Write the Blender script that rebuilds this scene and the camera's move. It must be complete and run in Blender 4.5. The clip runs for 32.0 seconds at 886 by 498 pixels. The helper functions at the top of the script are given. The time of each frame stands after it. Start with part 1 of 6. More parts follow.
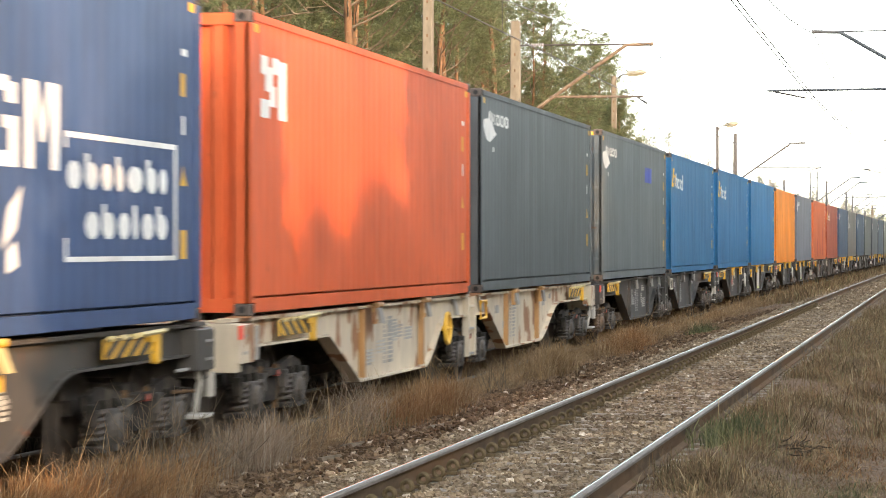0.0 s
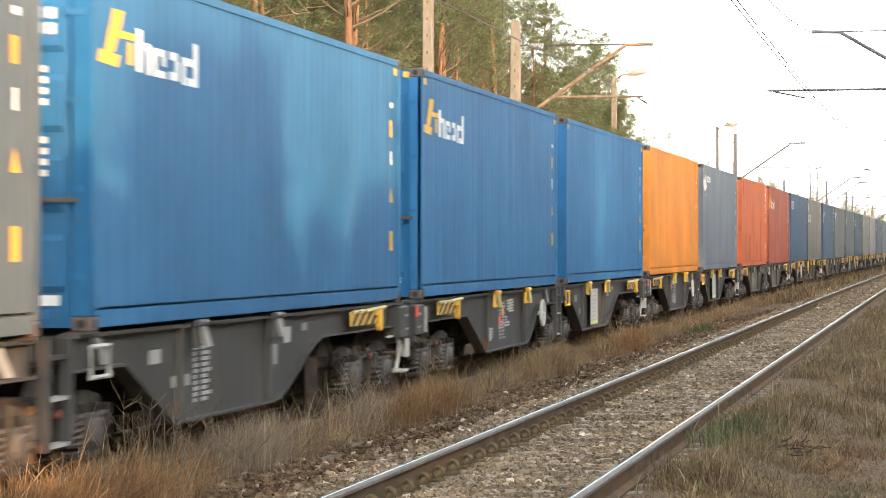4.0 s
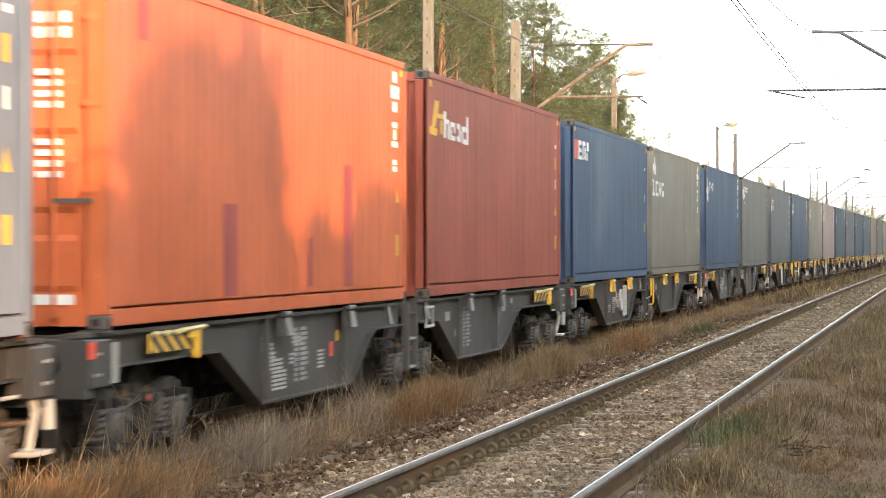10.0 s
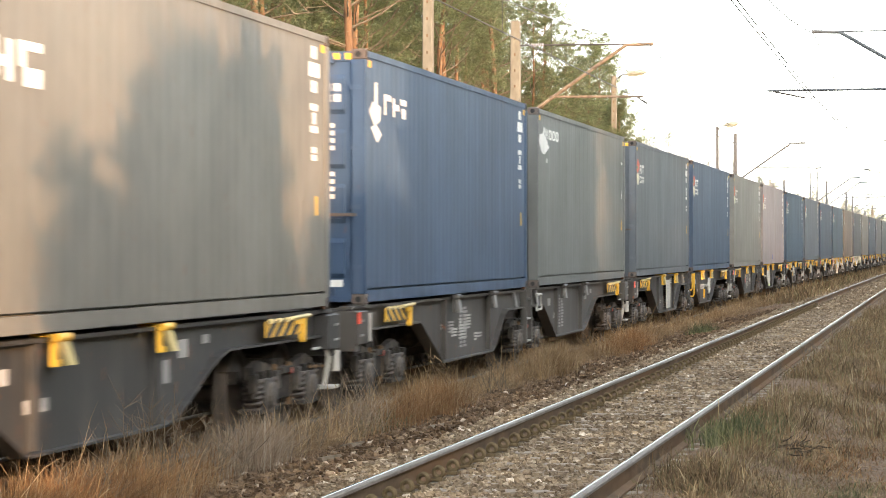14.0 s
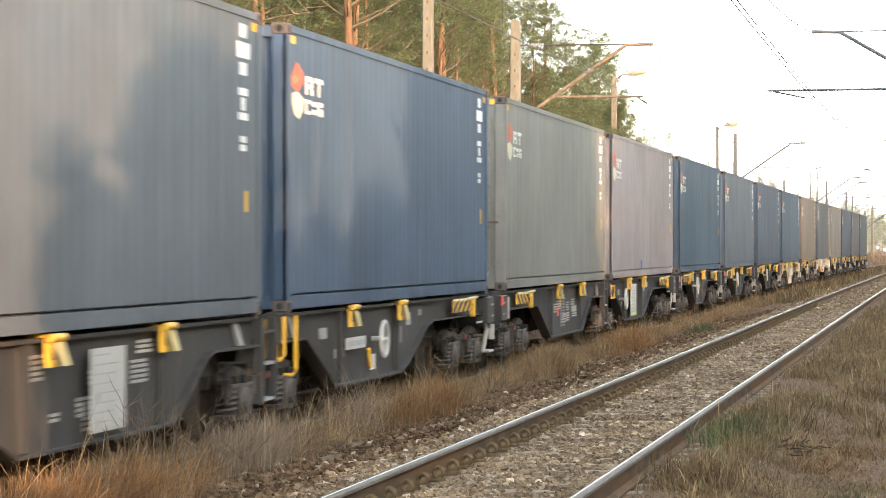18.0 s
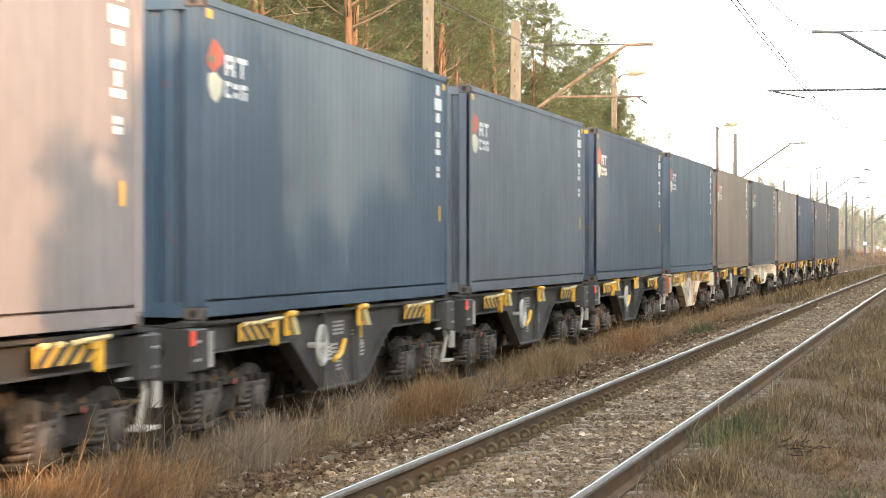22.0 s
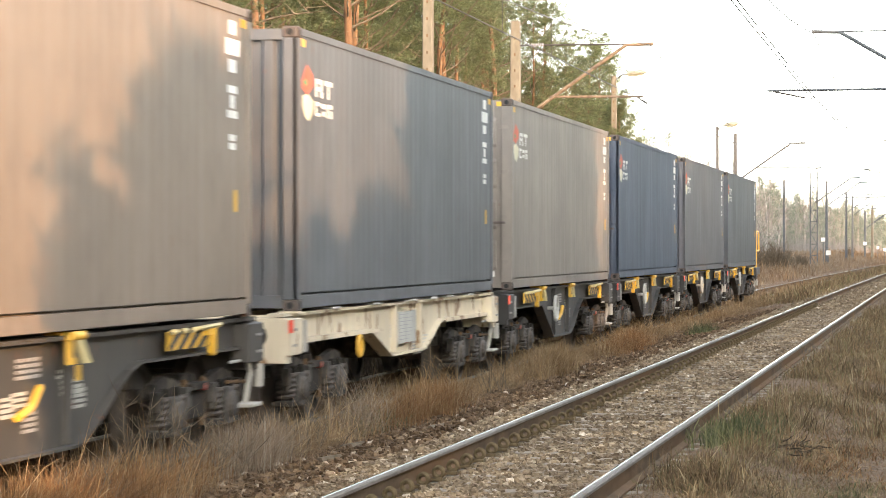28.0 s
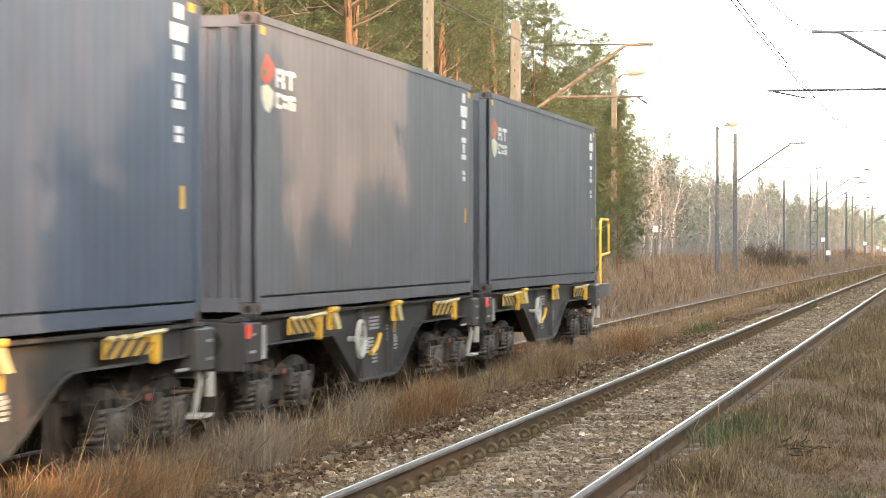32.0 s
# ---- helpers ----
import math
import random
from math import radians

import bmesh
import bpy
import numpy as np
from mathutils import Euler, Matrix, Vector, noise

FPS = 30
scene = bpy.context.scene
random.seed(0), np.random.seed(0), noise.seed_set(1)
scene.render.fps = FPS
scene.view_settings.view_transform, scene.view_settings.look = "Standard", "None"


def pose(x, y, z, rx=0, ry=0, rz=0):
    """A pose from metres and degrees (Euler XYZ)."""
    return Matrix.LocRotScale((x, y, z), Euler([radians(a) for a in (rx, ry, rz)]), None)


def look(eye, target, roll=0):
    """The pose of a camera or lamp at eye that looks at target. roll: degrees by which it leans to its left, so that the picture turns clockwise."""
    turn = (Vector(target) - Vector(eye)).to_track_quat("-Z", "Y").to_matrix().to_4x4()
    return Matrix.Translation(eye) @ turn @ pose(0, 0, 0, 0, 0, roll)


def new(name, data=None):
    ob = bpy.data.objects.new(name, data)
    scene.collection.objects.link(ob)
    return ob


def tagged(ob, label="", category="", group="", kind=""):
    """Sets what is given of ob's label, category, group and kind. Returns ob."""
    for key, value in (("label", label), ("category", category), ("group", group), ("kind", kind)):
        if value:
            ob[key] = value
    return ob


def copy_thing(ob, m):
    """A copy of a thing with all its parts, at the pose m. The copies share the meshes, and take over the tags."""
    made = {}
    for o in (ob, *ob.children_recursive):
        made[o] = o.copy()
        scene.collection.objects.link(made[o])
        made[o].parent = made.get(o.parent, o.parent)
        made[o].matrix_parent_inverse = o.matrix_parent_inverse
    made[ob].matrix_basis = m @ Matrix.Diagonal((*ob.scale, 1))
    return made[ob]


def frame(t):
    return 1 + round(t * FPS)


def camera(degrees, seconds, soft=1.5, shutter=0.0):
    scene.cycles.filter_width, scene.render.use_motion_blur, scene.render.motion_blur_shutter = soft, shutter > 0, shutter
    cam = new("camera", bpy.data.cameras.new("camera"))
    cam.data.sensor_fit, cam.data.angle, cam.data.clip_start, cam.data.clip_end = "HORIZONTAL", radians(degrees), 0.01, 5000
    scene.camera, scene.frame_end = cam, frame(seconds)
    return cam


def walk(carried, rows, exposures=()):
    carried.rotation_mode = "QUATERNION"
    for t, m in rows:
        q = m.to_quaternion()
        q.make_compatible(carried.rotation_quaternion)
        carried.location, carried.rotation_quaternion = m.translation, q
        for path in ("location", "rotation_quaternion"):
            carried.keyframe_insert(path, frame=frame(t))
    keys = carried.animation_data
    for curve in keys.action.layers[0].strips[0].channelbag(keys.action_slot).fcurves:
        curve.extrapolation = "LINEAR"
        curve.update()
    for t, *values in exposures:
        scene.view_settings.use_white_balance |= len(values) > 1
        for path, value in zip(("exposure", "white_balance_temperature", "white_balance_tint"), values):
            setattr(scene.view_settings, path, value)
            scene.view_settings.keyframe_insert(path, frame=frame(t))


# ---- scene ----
# A container train passes on the far track; the camera stands still beside the near track.
# x points right, y along the line away from the camera, z = 0 at the near rail heads.
EYE = (0.0, 0.0, 1.54)
YAW = 10.357
cam = camera(18.238, 32.0, soft=0.9, shutter=0.5)
AIM = (-math.sin(radians(YAW)) * 50, math.cos(radians(YAW)) * 50, 1.54 - 0.046)
walk(cam, [(0.0, look(EYE, AIM)), (32.0, look(EYE, AIM))], exposures=[(t, e, 6850, 10) for t, e in ((0.0, 2.82), (1.2, 2.80), (2.6, 3.00), (6.0, 2.98), (8.0, 2.86), (10.0, 2.92), (12.0, 3.06), (32.0, 3.06))])

# ---- light ----
SUN_AZ = 138.0      # degrees clockwise from +y
SUN_EL = 13.0
world = bpy.data.worlds.new("sky")
scene.world = world
world.use_nodes = True
wn = world.node_tree.nodes
sky = wn.new("ShaderNodeTexSky")
sky.sky_type, sky.sun_disc = 'NISHITA', False
sky.sun_elevation, sky.sun_rotation = radians(SUN_EL), radians(SUN_AZ)
sky.air_density, sky.dust_density, sky.ozone_density = 1.0, 0.9, 1.9
wn["Background"].inputs["Strength"].default_value = 0.15
veil = wn.new("ShaderNodeHueSaturation")      # thin winter haze: a paler sky
veil.inputs["Saturation"].default_value = 0.42
world.node_tree.links.new(sky.outputs[0], veil.inputs["Color"])
world.node_tree.links.new(veil.outputs[0], wn["Background"].inputs["Color"])
sun_data = bpy.data.lights.new("sun", 'SUN')
sun_data.energy, sun_data.angle, sun_data.color = 1.18, radians(0.28), (1.0, 0.62, 0.34)
sun = new("sun", sun_data)
sx, sy = math.sin(radians(SUN_AZ)) * math.cos(radians(SUN_EL)), math.cos(radians(SUN_AZ)) * math.cos(radians(SUN_EL))
SUN_DIR = Vector((sx, sy, math.sin(radians(SUN_EL))))
sun.matrix_world = look(SUN_DIR * 80, (0, 0, 0))


# ---- plan ----
NEAR_X = -3.008          # centre of the near track
FAR_X = -7.694           # centre of the far track
FAR_Z = -0.38            # head of the far rails
LOAD = 1.262             # loading height over the far rails
HALF = 6.096             # half a container


def bend(y):
    return max(0.0, y - 70.0) ** 2 / 28000.0


def slope(y):
    return max(0.0, y - 70.0) / 14000.0


def run_out(t):
    q = t / 16.0
    return 181.39 * q - 1.3777 * q * q - 0.1530 * q ** 3


PROFILE = [(-400, 2.0), (-60, 1.4), (-30, 0.75), (-15.5, 0.35), (-11.5, -0.35), (-9.4, -0.56), (-6.9, -0.56), (-6.2, -0.50),
           (-5.3, -0.40), (-4.45, -0.215), (-4.2, -0.195), (-2.22, -0.195), (-2.12, -0.165), (-1.75, -0.160), (-1.3, -0.27), (-0.9, -0.36), (3, -0.33), (40, -0.2), (400, 0.4)]


def ground_z(x, y):
    x = x - bend(y)
    z = PROFILE[0][1]
    for (xa, za), (xb, zb) in zip(PROFILE, PROFILE[1:]):
        if xa <= x <= xb:
            k = (x - xa) / (xb - xa)
            z = za + (zb - za) * k
            break
    amp = 0.035 if (x > -1.5 or x < -4.6) else 0.008
    if x < -11:
        amp = 0.16
    return z + amp * noise.noise(Vector((x * 0.9, y * 0.7, 3.1)))


# ---- mesh helpers ----
class Shape:
    """Collects vertices and faces of one mesh."""

    def __init__(self):
        self.v, self.f = [], []

    def add(self, verts, faces):
        n = len(self.v)
        self.v.extend(tuple(p) for p in verts)
        self.f.extend(tuple(i + n for i in q) for q in faces)
        return self

    def box(self, x0, x1, y0, y1, z0, z1):
        return self.add([(x0, y0, z0), (x1, y0, z0), (x1, y1, z0), (x0, y1, z0), (x0, y0, z1), (x1, y0, z1), (x1, y1, z1), (x0, y1, z1)],
                        [(3, 2, 1, 0), (4, 5, 6, 7), (0, 1, 5, 4), (1, 2, 6, 5), (2, 3, 7, 6), (3, 0, 4, 7)])

    def prism(self, poly, x0, x1):
        """A polygon in (y, z), extruded along x."""
        n = len(poly)
        self.add([(x0, a, b) for a, b in poly] + [(x1, a, b) for a, b in poly],
                 [tuple(range(n)), tuple(range(2 * n - 1, n - 1, -1))] + [(i, i + n, (i + 1) % n + n, (i + 1) % n) for i in range(n)])
        return self

    def ribbon(self, line, x0, x1, thick):
        """A flange that follows a line of (y, z) with its width along x."""
        for (ya, za), (yb, zb) in zip(line, line[1:]):
            d = math.hypot(yb - ya, zb - za) or 1.0
            ny, nz = -(zb - za) / d * thick, (yb - ya) / d * thick
            self.prism([(ya, za), (yb, zb), (yb + ny, zb + nz), (ya + ny, za + nz)], x0, x1)
        return self

    def tube(self, points, radii, sides=8, cap=True):
        pts = [Vector(p) for p in points]
        if not hasattr(radii, "__len__"):
            radii = [radii] * len(pts)
        rings = []
        for i, p in enumerate(pts):
            d = (pts[min(i + 1, len(pts) - 1)] - pts[max(i - 1, 0)]).normalized()
            a = d.orthogonal().normalized() if abs(d.z) > 0.9 else d.cross(Vector((0, 0, 1))).normalized()
            b = d.cross(a)
            rings.append([p + (a * math.cos(k * math.tau / sides) + b * math.sin(k * math.tau / sides)) * radii[i] for k in range(sides)])
        verts = [q for r in rings for q in r]
        faces = [(i * sides + k, i * sides + (k + 1) % sides, (i + 1) * sides + (k + 1) % sides, (i + 1) * sides + k)
                 for i in range(len(pts) - 1) for k in range(sides)]
        if cap:
            faces += [tuple(range(sides - 1, -1, -1)), tuple(range((len(pts) - 1) * sides, len(pts) * sides))]
        return self.add(verts, faces)

    def ring(self, centre, axis, radius, r, n=20, sides=6, start=0.0, end=math.tau):
        c, ax = Vector(centre), Vector(axis).normalized()
        a = ax.orthogonal().normalized()
        b = ax.cross(a)
        closed = end - start >= math.tau - 1e-6
        m = n if closed else n + 1
        verts, faces = [], []
        for i in range(m):
            w = start + (end - start) * i / n
            d = a * math.cos(w) + b * math.sin(w)
            for k in range(sides):
                q = k * math.tau / sides
                verts.append(c + d * (radius + r * math.cos(q)) + ax * r * math.sin(q))
        for i in range(n):
            j = (i + 1) % m
            for k in range(sides):
                faces.append((i * sides + k, j * sides + k, j * sides + (k + 1) % sides, i * sides + (k + 1) % sides))
        return self.add(verts, faces)

    def lathe(self, centre, profile, n=24):
        """A profile of (radius, x) turned about the x axis through centre."""
        cx, cy, cz = centre
        m = len(profile)
        verts = [(cx + x, cy + r * math.cos(i * math.tau / n), cz + r * math.sin(i * math.tau / n)) for i in range(n) for r, x in profile]
        faces = [(i * m + k, ((i + 1) % n) * m + k, ((i + 1) % n) * m + k + 1, i * m + k + 1) for i in range(n) for k in range(m - 1)]
        return self.add(verts, faces)

    def mesh(self, name, smooth=False, bevel=0.0):
        me = bpy.data.meshes.new(name)
        me.from_pydata(self.v, [], self.f)
        if bevel:
            bm = bmesh.new()
            bm.from_mesh(me)
            bmesh.ops.remove_doubles(bm, verts=bm.verts, dist=1e-5)
            edges = [e for e in bm.edges if len(e.link_faces) == 2 and e.calc_face_angle(0) > 0.6]
            bmesh.ops.bevel(bm, geom=edges, offset=bevel, segments=1, affect='EDGES', clamp_overlap=True)
            bmesh.ops.recalc_face_normals(bm, faces=bm.faces)
            bm.to_mesh(me)
            bm.free()
        if smooth:
            me.polygons.foreach_set("use_smooth", [True] * len(me.polygons))
            try:
                me.set_sharp_from_angle(angle=radians(40))
            except AttributeError:
                pass
        me.materials.append(None)
        return me


def part(name, shape, material, parent=None, label="", smooth=False, bevel=0.0, kind=""):
    me = shape if isinstance(shape, bpy.types.Mesh) else shape.mesh(name, smooth, bevel)
    ob = new(name, me)
    ob.material_slots[0].link = 'OBJECT'
    ob.material_slots[0].material = material
    if parent:
        ob.parent = parent
    if label:
        ob["label"] = label
    if kind or name in ("lettering", "sticker", "corner_mark", "logo", "logo_frame"):
        ob["kind"] = kind or "stuff"
    return ob


def empty(name, label, category, group="", kind=""):
    return tagged(new(name), label, category, group, kind)


def repaint(thing, swap):
    for o in thing.children_recursive:
        for slot in o.material_slots:
            if slot.material in swap:
                slot.material = swap[slot.material]


# ---- materials ----
def node_material(name, rough=0.6, metal=0.0):
    m = bpy.data.materials.new(name)
    m.use_nodes = True
    b = m.node_tree.nodes["Principled BSDF"]
    b.inputs["Roughness"].default_value, b.inputs["Metallic"].default_value = rough, metal
    return m, m.node_tree.nodes, m.node_tree.links, b


def ramp(nodes, stops):
    r = nodes.new("ShaderNodeValToRGB")
    e = r.color_ramp.elements
    while len(e) < len(stops):
        e.new(0.5)
    for i, (p, c) in enumerate(stops):
        e[i].position = p
        e[i].color = (*c, 1) if len(c) == 3 else c
    return r


def noise_tex(nodes, links, scale, detail=4.0, stretch=(1, 1, 1), shift=(0, 0, 0), coords="Object"):
    tc = nodes.new("ShaderNodeTexCoord")
    mp = nodes.new("ShaderNodeMapping")
    mp.inputs["Scale"].default_value = stretch
    mp.inputs["Location"].default_value = shift
    nt = nodes.new("ShaderNodeTexNoise")
    nt.inputs["Scale"].default_value, nt.inputs["Detail"].default_value = scale, detail
    links.new(tc.outputs[coords], mp.inputs["Vector"])
    links.new(mp.outputs["Vector"], nt.inputs["Vector"])
    return nt


def blend(nodes, links, fac, a, b, kind='MIX'):
    mx = nodes.new("ShaderNodeMix")
    mx.data_type, mx.blend_type = 'RGBA', kind
    for socket, value in ((mx.inputs[0], fac), (mx.inputs[6], a), (mx.inputs[7], b)):
        if isinstance(value, bpy.types.NodeSocket):
            links.new(value, socket)
        elif isinstance(value, (int, float)):
            socket.default_value = value
        else:
            socket.default_value = (*value, 1)
    return mx.outputs[2]


def paint(name, colour, rough=0.42, wear=0.35, seed=0.0, rust=(0.16, 0.055, 0.02), dust=(0.30, 0.26, 0.21), dusty=0.3, fine=9.0, shine=0.5):
    """Weathered paint on steel: faded patches, runs of dirt, specks of rust."""
    m, n, l, b = node_material(name, rough)
    b.inputs["Specular IOR Level"].default_value = shine
    big = noise_tex(n, l, 0.55, 3.0, shift=(seed, seed * 2, seed))
    fade = ramp(n, [(0.3, (0, 0, 0)), (0.75, (1, 1, 1))])
    l.new(big.outputs["Fac"], fade.inputs[0])
    light = tuple(min(1.0, c * 1.12 + 0.012) for c in colour)
    dark = tuple(c * 0.80 for c in colour)
    base = blend(n, l, fade.outputs[0], dark, light)
    runs = noise_tex(n, l, 3.0, 5.0, stretch=(1.6, 1.6, 0.10), shift=(seed * 3, seed, 0))
    rr = ramp(n, [(0.46, (0, 0, 0)), (0.90, (dusty, dusty, dusty))])
    l.new(runs.outputs["Fac"], rr.inputs[0])
    base = blend(n, l, rr.outputs[0], base, dust)
    blot = noise_tex(n, l, 4.2, 7.0, stretch=(1, 1, 0.7), shift=(seed * 2, 5, seed))
    br = ramp(n, [(0.34, (0.92, 0.92, 0.93)), (0.5, (1.0, 1.0, 1.0)), (0.68, (1.06, 1.06, 1.05))])
    l.new(blot.outputs["Fac"], br.inputs[0])
    base = blend(n, l, 1.0, base, br.outputs[0], 'MULTIPLY')
    specks = noise_tex(n, l, fine, 8.0, stretch=(1, 1, 0.55), shift=(seed, 0, seed))
    sr = ramp(n, [(0.70 - 0.10 * wear, (0, 0, 0)), (0.74 - 0.08 * wear, (wear * 2.0, wear * 2.0, wear * 2.0))])
    l.new(specks.outputs["Fac"], sr.inputs[0])
    base = blend(n, l, sr.outputs[0], base, rust)
    l.new(base, b.inputs["Base Color"])
    ro = n.new("ShaderNodeMapRange")
    ro.inputs[3].default_value, ro.inputs[4].default_value = rough - 0.08, rough + 0.22
    l.new(runs.outputs["Fac"], ro.inputs[0])
    l.new(ro.outputs[0], b.inputs["Roughness"])
    bump = n.new("ShaderNodeBump")
    bump.inputs["Strength"].default_value, bump.inputs["Distance"].default_value = 0.25, 0.01
    dent = noise_tex(n, l, 1.4, 4.0, shift=(seed, seed, 1))
    l.new(dent.outputs["Fac"], bump.inputs["Height"])
    l.new(bump.outputs[0], b.inputs["Normal"])
    return m


def rough_stuff(name, stops, scale=6.0, rough=0.85, bump=0.4, distance=0.02, stretch=(1, 1, 1), metal=0.0, second=None, island=0.0, coords="Object"):
    """Grainy natural or worn surface from one ramp, with a second wider variation."""
    m, n, l, b = node_material(name, rough, metal)
    if rough >= 0.8 and not metal:
        b.inputs["Specular IOR Level"].default_value = 0.12
    a = noise_tex(n, l, scale, 8.0, stretch, coords=coords)
    r = ramp(n, stops)
    l.new(a.outputs["Fac"], r.inputs[0])
    out = r.outputs[0]
    if second:
        w = noise_tex(n, l, scale * 0.13, 3.0, stretch, shift=(7, 3, 1), coords=coords)
        wr = ramp(n, [(0.42, (0, 0, 0)), (0.62, (1, 1, 1))])
        l.new(w.outputs["Fac"], wr.inputs[0])
        out = blend(n, l, wr.outputs[0], out, second)
    if island:
        g = n.new("ShaderNodeNewGeometry")
        k = ramp(n, [(0.0, (1 - island,) * 3), (1.0, (1 + island,) * 3)])
        l.new(g.outputs["Random Per Island"], k.inputs[0])
        out = blend(n, l, 1.0, out, k.outputs[0], 'MULTIPLY')
    l.new(out, b.inputs["Base Color"])
    if bump:
        bp = n.new("ShaderNodeBump")
        bp.inputs["Strength"].default_value, bp.inputs["Distance"].default_value = bump, distance
        l.new(a.outputs["Fac"], bp.inputs["Height"])
        l.new(bp.outputs[0], b.inputs["Normal"])
    return m


def island_stuff(name, stops, rough=0.8, translucent=0.0, grain=0.0):
    """Blades, needles and stones: each island takes its own colour from the ramp."""
    m, n, l, b = node_material(name, rough)
    b.inputs["Specular IOR Level"].default_value = 0.15
    g = n.new("ShaderNodeNewGeometry")
    r = ramp(n, stops)
    l.new(g.outputs["Random Per Island"], r.inputs[0])
    w = noise_tex(n, l, 1.3, 4.0)
    k = ramp(n, [(0.30, (0.62, 0.58, 0.54)), (0.5, (1.0, 1.0, 1.0)), (0.70, (1.35, 1.30, 1.22))])
    l.new(w.outputs["Fac"], k.inputs[0])
    out = blend(n, l, 1.0, r.outputs[0], k.outputs[0], 'MULTIPLY')
    if grain:
        f = noise_tex(n, l, grain, 5.0)
        fr = ramp(n, [(0.32, (0.55, 0.53, 0.50)), (0.55, (1.0, 1.0, 1.0)), (0.75, (1.22, 1.19, 1.13))])
        l.new(f.outputs["Fac"], fr.inputs[0])
        out = blend(n, l, 1.0, out, fr.outputs[0], 'MULTIPLY')
        bp = n.new("ShaderNodeBump")
        bp.inputs["Strength"].default_value, bp.inputs["Distance"].default_value = 0.8, 0.02
        l.new(f.outputs["Fac"], bp.inputs["Height"])
        l.new(bp.outputs[0], b.inputs["Normal"])
    l.new(out, b.inputs["Base Color"])
    if translucent:
        t = n.new("ShaderNodeBsdfTranslucent")
        l.new(out, t.inputs["Color"])
        mix = n.new("ShaderNodeMixShader")
        mix.inputs[0].default_value = translucent
        l.new(b.outputs[0], mix.inputs[1])
        l.new(t.outputs[0], mix.inputs[2])
        l.new(mix.outputs[0], n["Material Output"].inputs["Surface"])
    return m


STRAW = island_stuff("dry_straw", [(0.0, (0.25, 0.155, 0.075)), (0.3, (0.34, 0.235, 0.125)), (0.55, (0.150, 0.090, 0.045)), (0.85, (0.46, 0.345, 0.205)), (1.0, (0.095, 0.060, 0.035))], 0.8, 0.25)
BROWN = island_stuff("dead_weeds", [(0.0, (0.175, 0.112, 0.062)), (0.5, (0.265, 0.180, 0.108)), (0.8, (0.095, 0.060, 0.034)), (1.0, (0.36, 0.265, 0.165))], 0.85, 0.25)
VERGE = island_stuff("verge_weeds", [(0.0, (0.135, 0.088, 0.046)), (0.4, (0.225, 0.156, 0.086)), (0.7, (0.062, 0.042, 0.024)), (0.85, (0.145, 0.132, 0.060)), (1.0, (0.38, 0.295, 0.18))], 0.85, 0.2)
SAGE = island_stuff("grey_green_blades", [(0.0, (0.130, 0.105, 0.050)), (0.4, (0.205, 0.160, 0.085)), (0.7, (0.30, 0.225, 0.130)), (1.0, (0.120, 0.120, 0.050))], 0.8, 0.3)
GREEN = island_stuff("green_blades", [(0.0, (0.046, 0.052, 0.022)), (0.5, (0.088, 0.098, 0.042)), (1.0, (0.19, 0.17, 0.09))], 0.7, 0.25)
NEEDLE = island_stuff("pine_needles", [(0.0, (0.058, 0.076, 0.036)), (0.5, (0.112, 0.136, 0.064)), (0.85, (0.165, 0.180, 0.092)), (1.0, (0.215, 0.21, 0.12))], 0.6, 0.45)
STONE = island_stuff("ballast_stone", [(0.0, (0.110, 0.079, 0.049)), (0.3, (0.215, 0.160, 0.102)), (0.5, (0.150, 0.109, 0.068)), (0.8, (0.252, 0.193, 0.128)), (0.97, (0.30, 0.240, 0.168)), (1.0, (0.54, 0.47, 0.38))], 0.92, grain=34.0)
CLOD = island_stuff("earthy_stone", [(0.0, (0.058, 0.036, 0.020)), (0.4, (0.140, 0.092, 0.053)), (0.7, (0.088, 0.056, 0.032)), (0.96, (0.205, 0.146, 0.092)), (1.0, (0.52, 0.44, 0.35))], 0.95, grain=30.0)
SOIL = rough_stuff("soil", [(0.30, (0.036, 0.023, 0.014)), (0.48, (0.125, 0.082, 0.050)), (0.60, (0.205, 0.142, 0.092)), (0.75, (0.32, 0.235, 0.160))], 30.0, 0.95, 1.0, 0.05, second=(0.145, 0.092, 0.054))
BARK = rough_stuff("pine_bark", [(0.3, (0.090, 0.054, 0.032)), (0.6, (0.205, 0.115, 0.062)), (0.8, (0.29, 0.162, 0.086))], 9.0, 0.9, 0.6, 0.03, (1, 1, 0.3), second=(0.15, 0.085, 0.048))
BRANCH = rough_stuff("dead_branch", [(0.3, (0.085, 0.067, 0.045)), (0.7, (0.170, 0.135, 0.095))], 9.0, 0.9, 0.3)
BIRCH = rough_stuff("birch_bark", [(0.38, (0.08, 0.07, 0.06)), (0.50, (0.34, 0.31, 0.27)), (0.7, (0.50, 0.47, 0.42))], 5.0, 0.75, 0.2, 0.01, (1, 1, 2.5))
TWIG = rough_stuff("birch_twig", [(0.3, (0.20, 0.175, 0.155)), (0.7, (0.34, 0.305, 0.275))], 5.0, 0.9, 0.0)
CONCRETE = rough_stuff("mast_concrete", [(0.3, (0.121, 0.110, 0.084)), (0.6, (0.191, 0.173, 0.134)), (0.8, (0.242, 0.224, 0.182))], 7.0, 0.9, 0.35, 0.01, (1, 1, 0.4), second=(0.144, 0.120, 0.088))
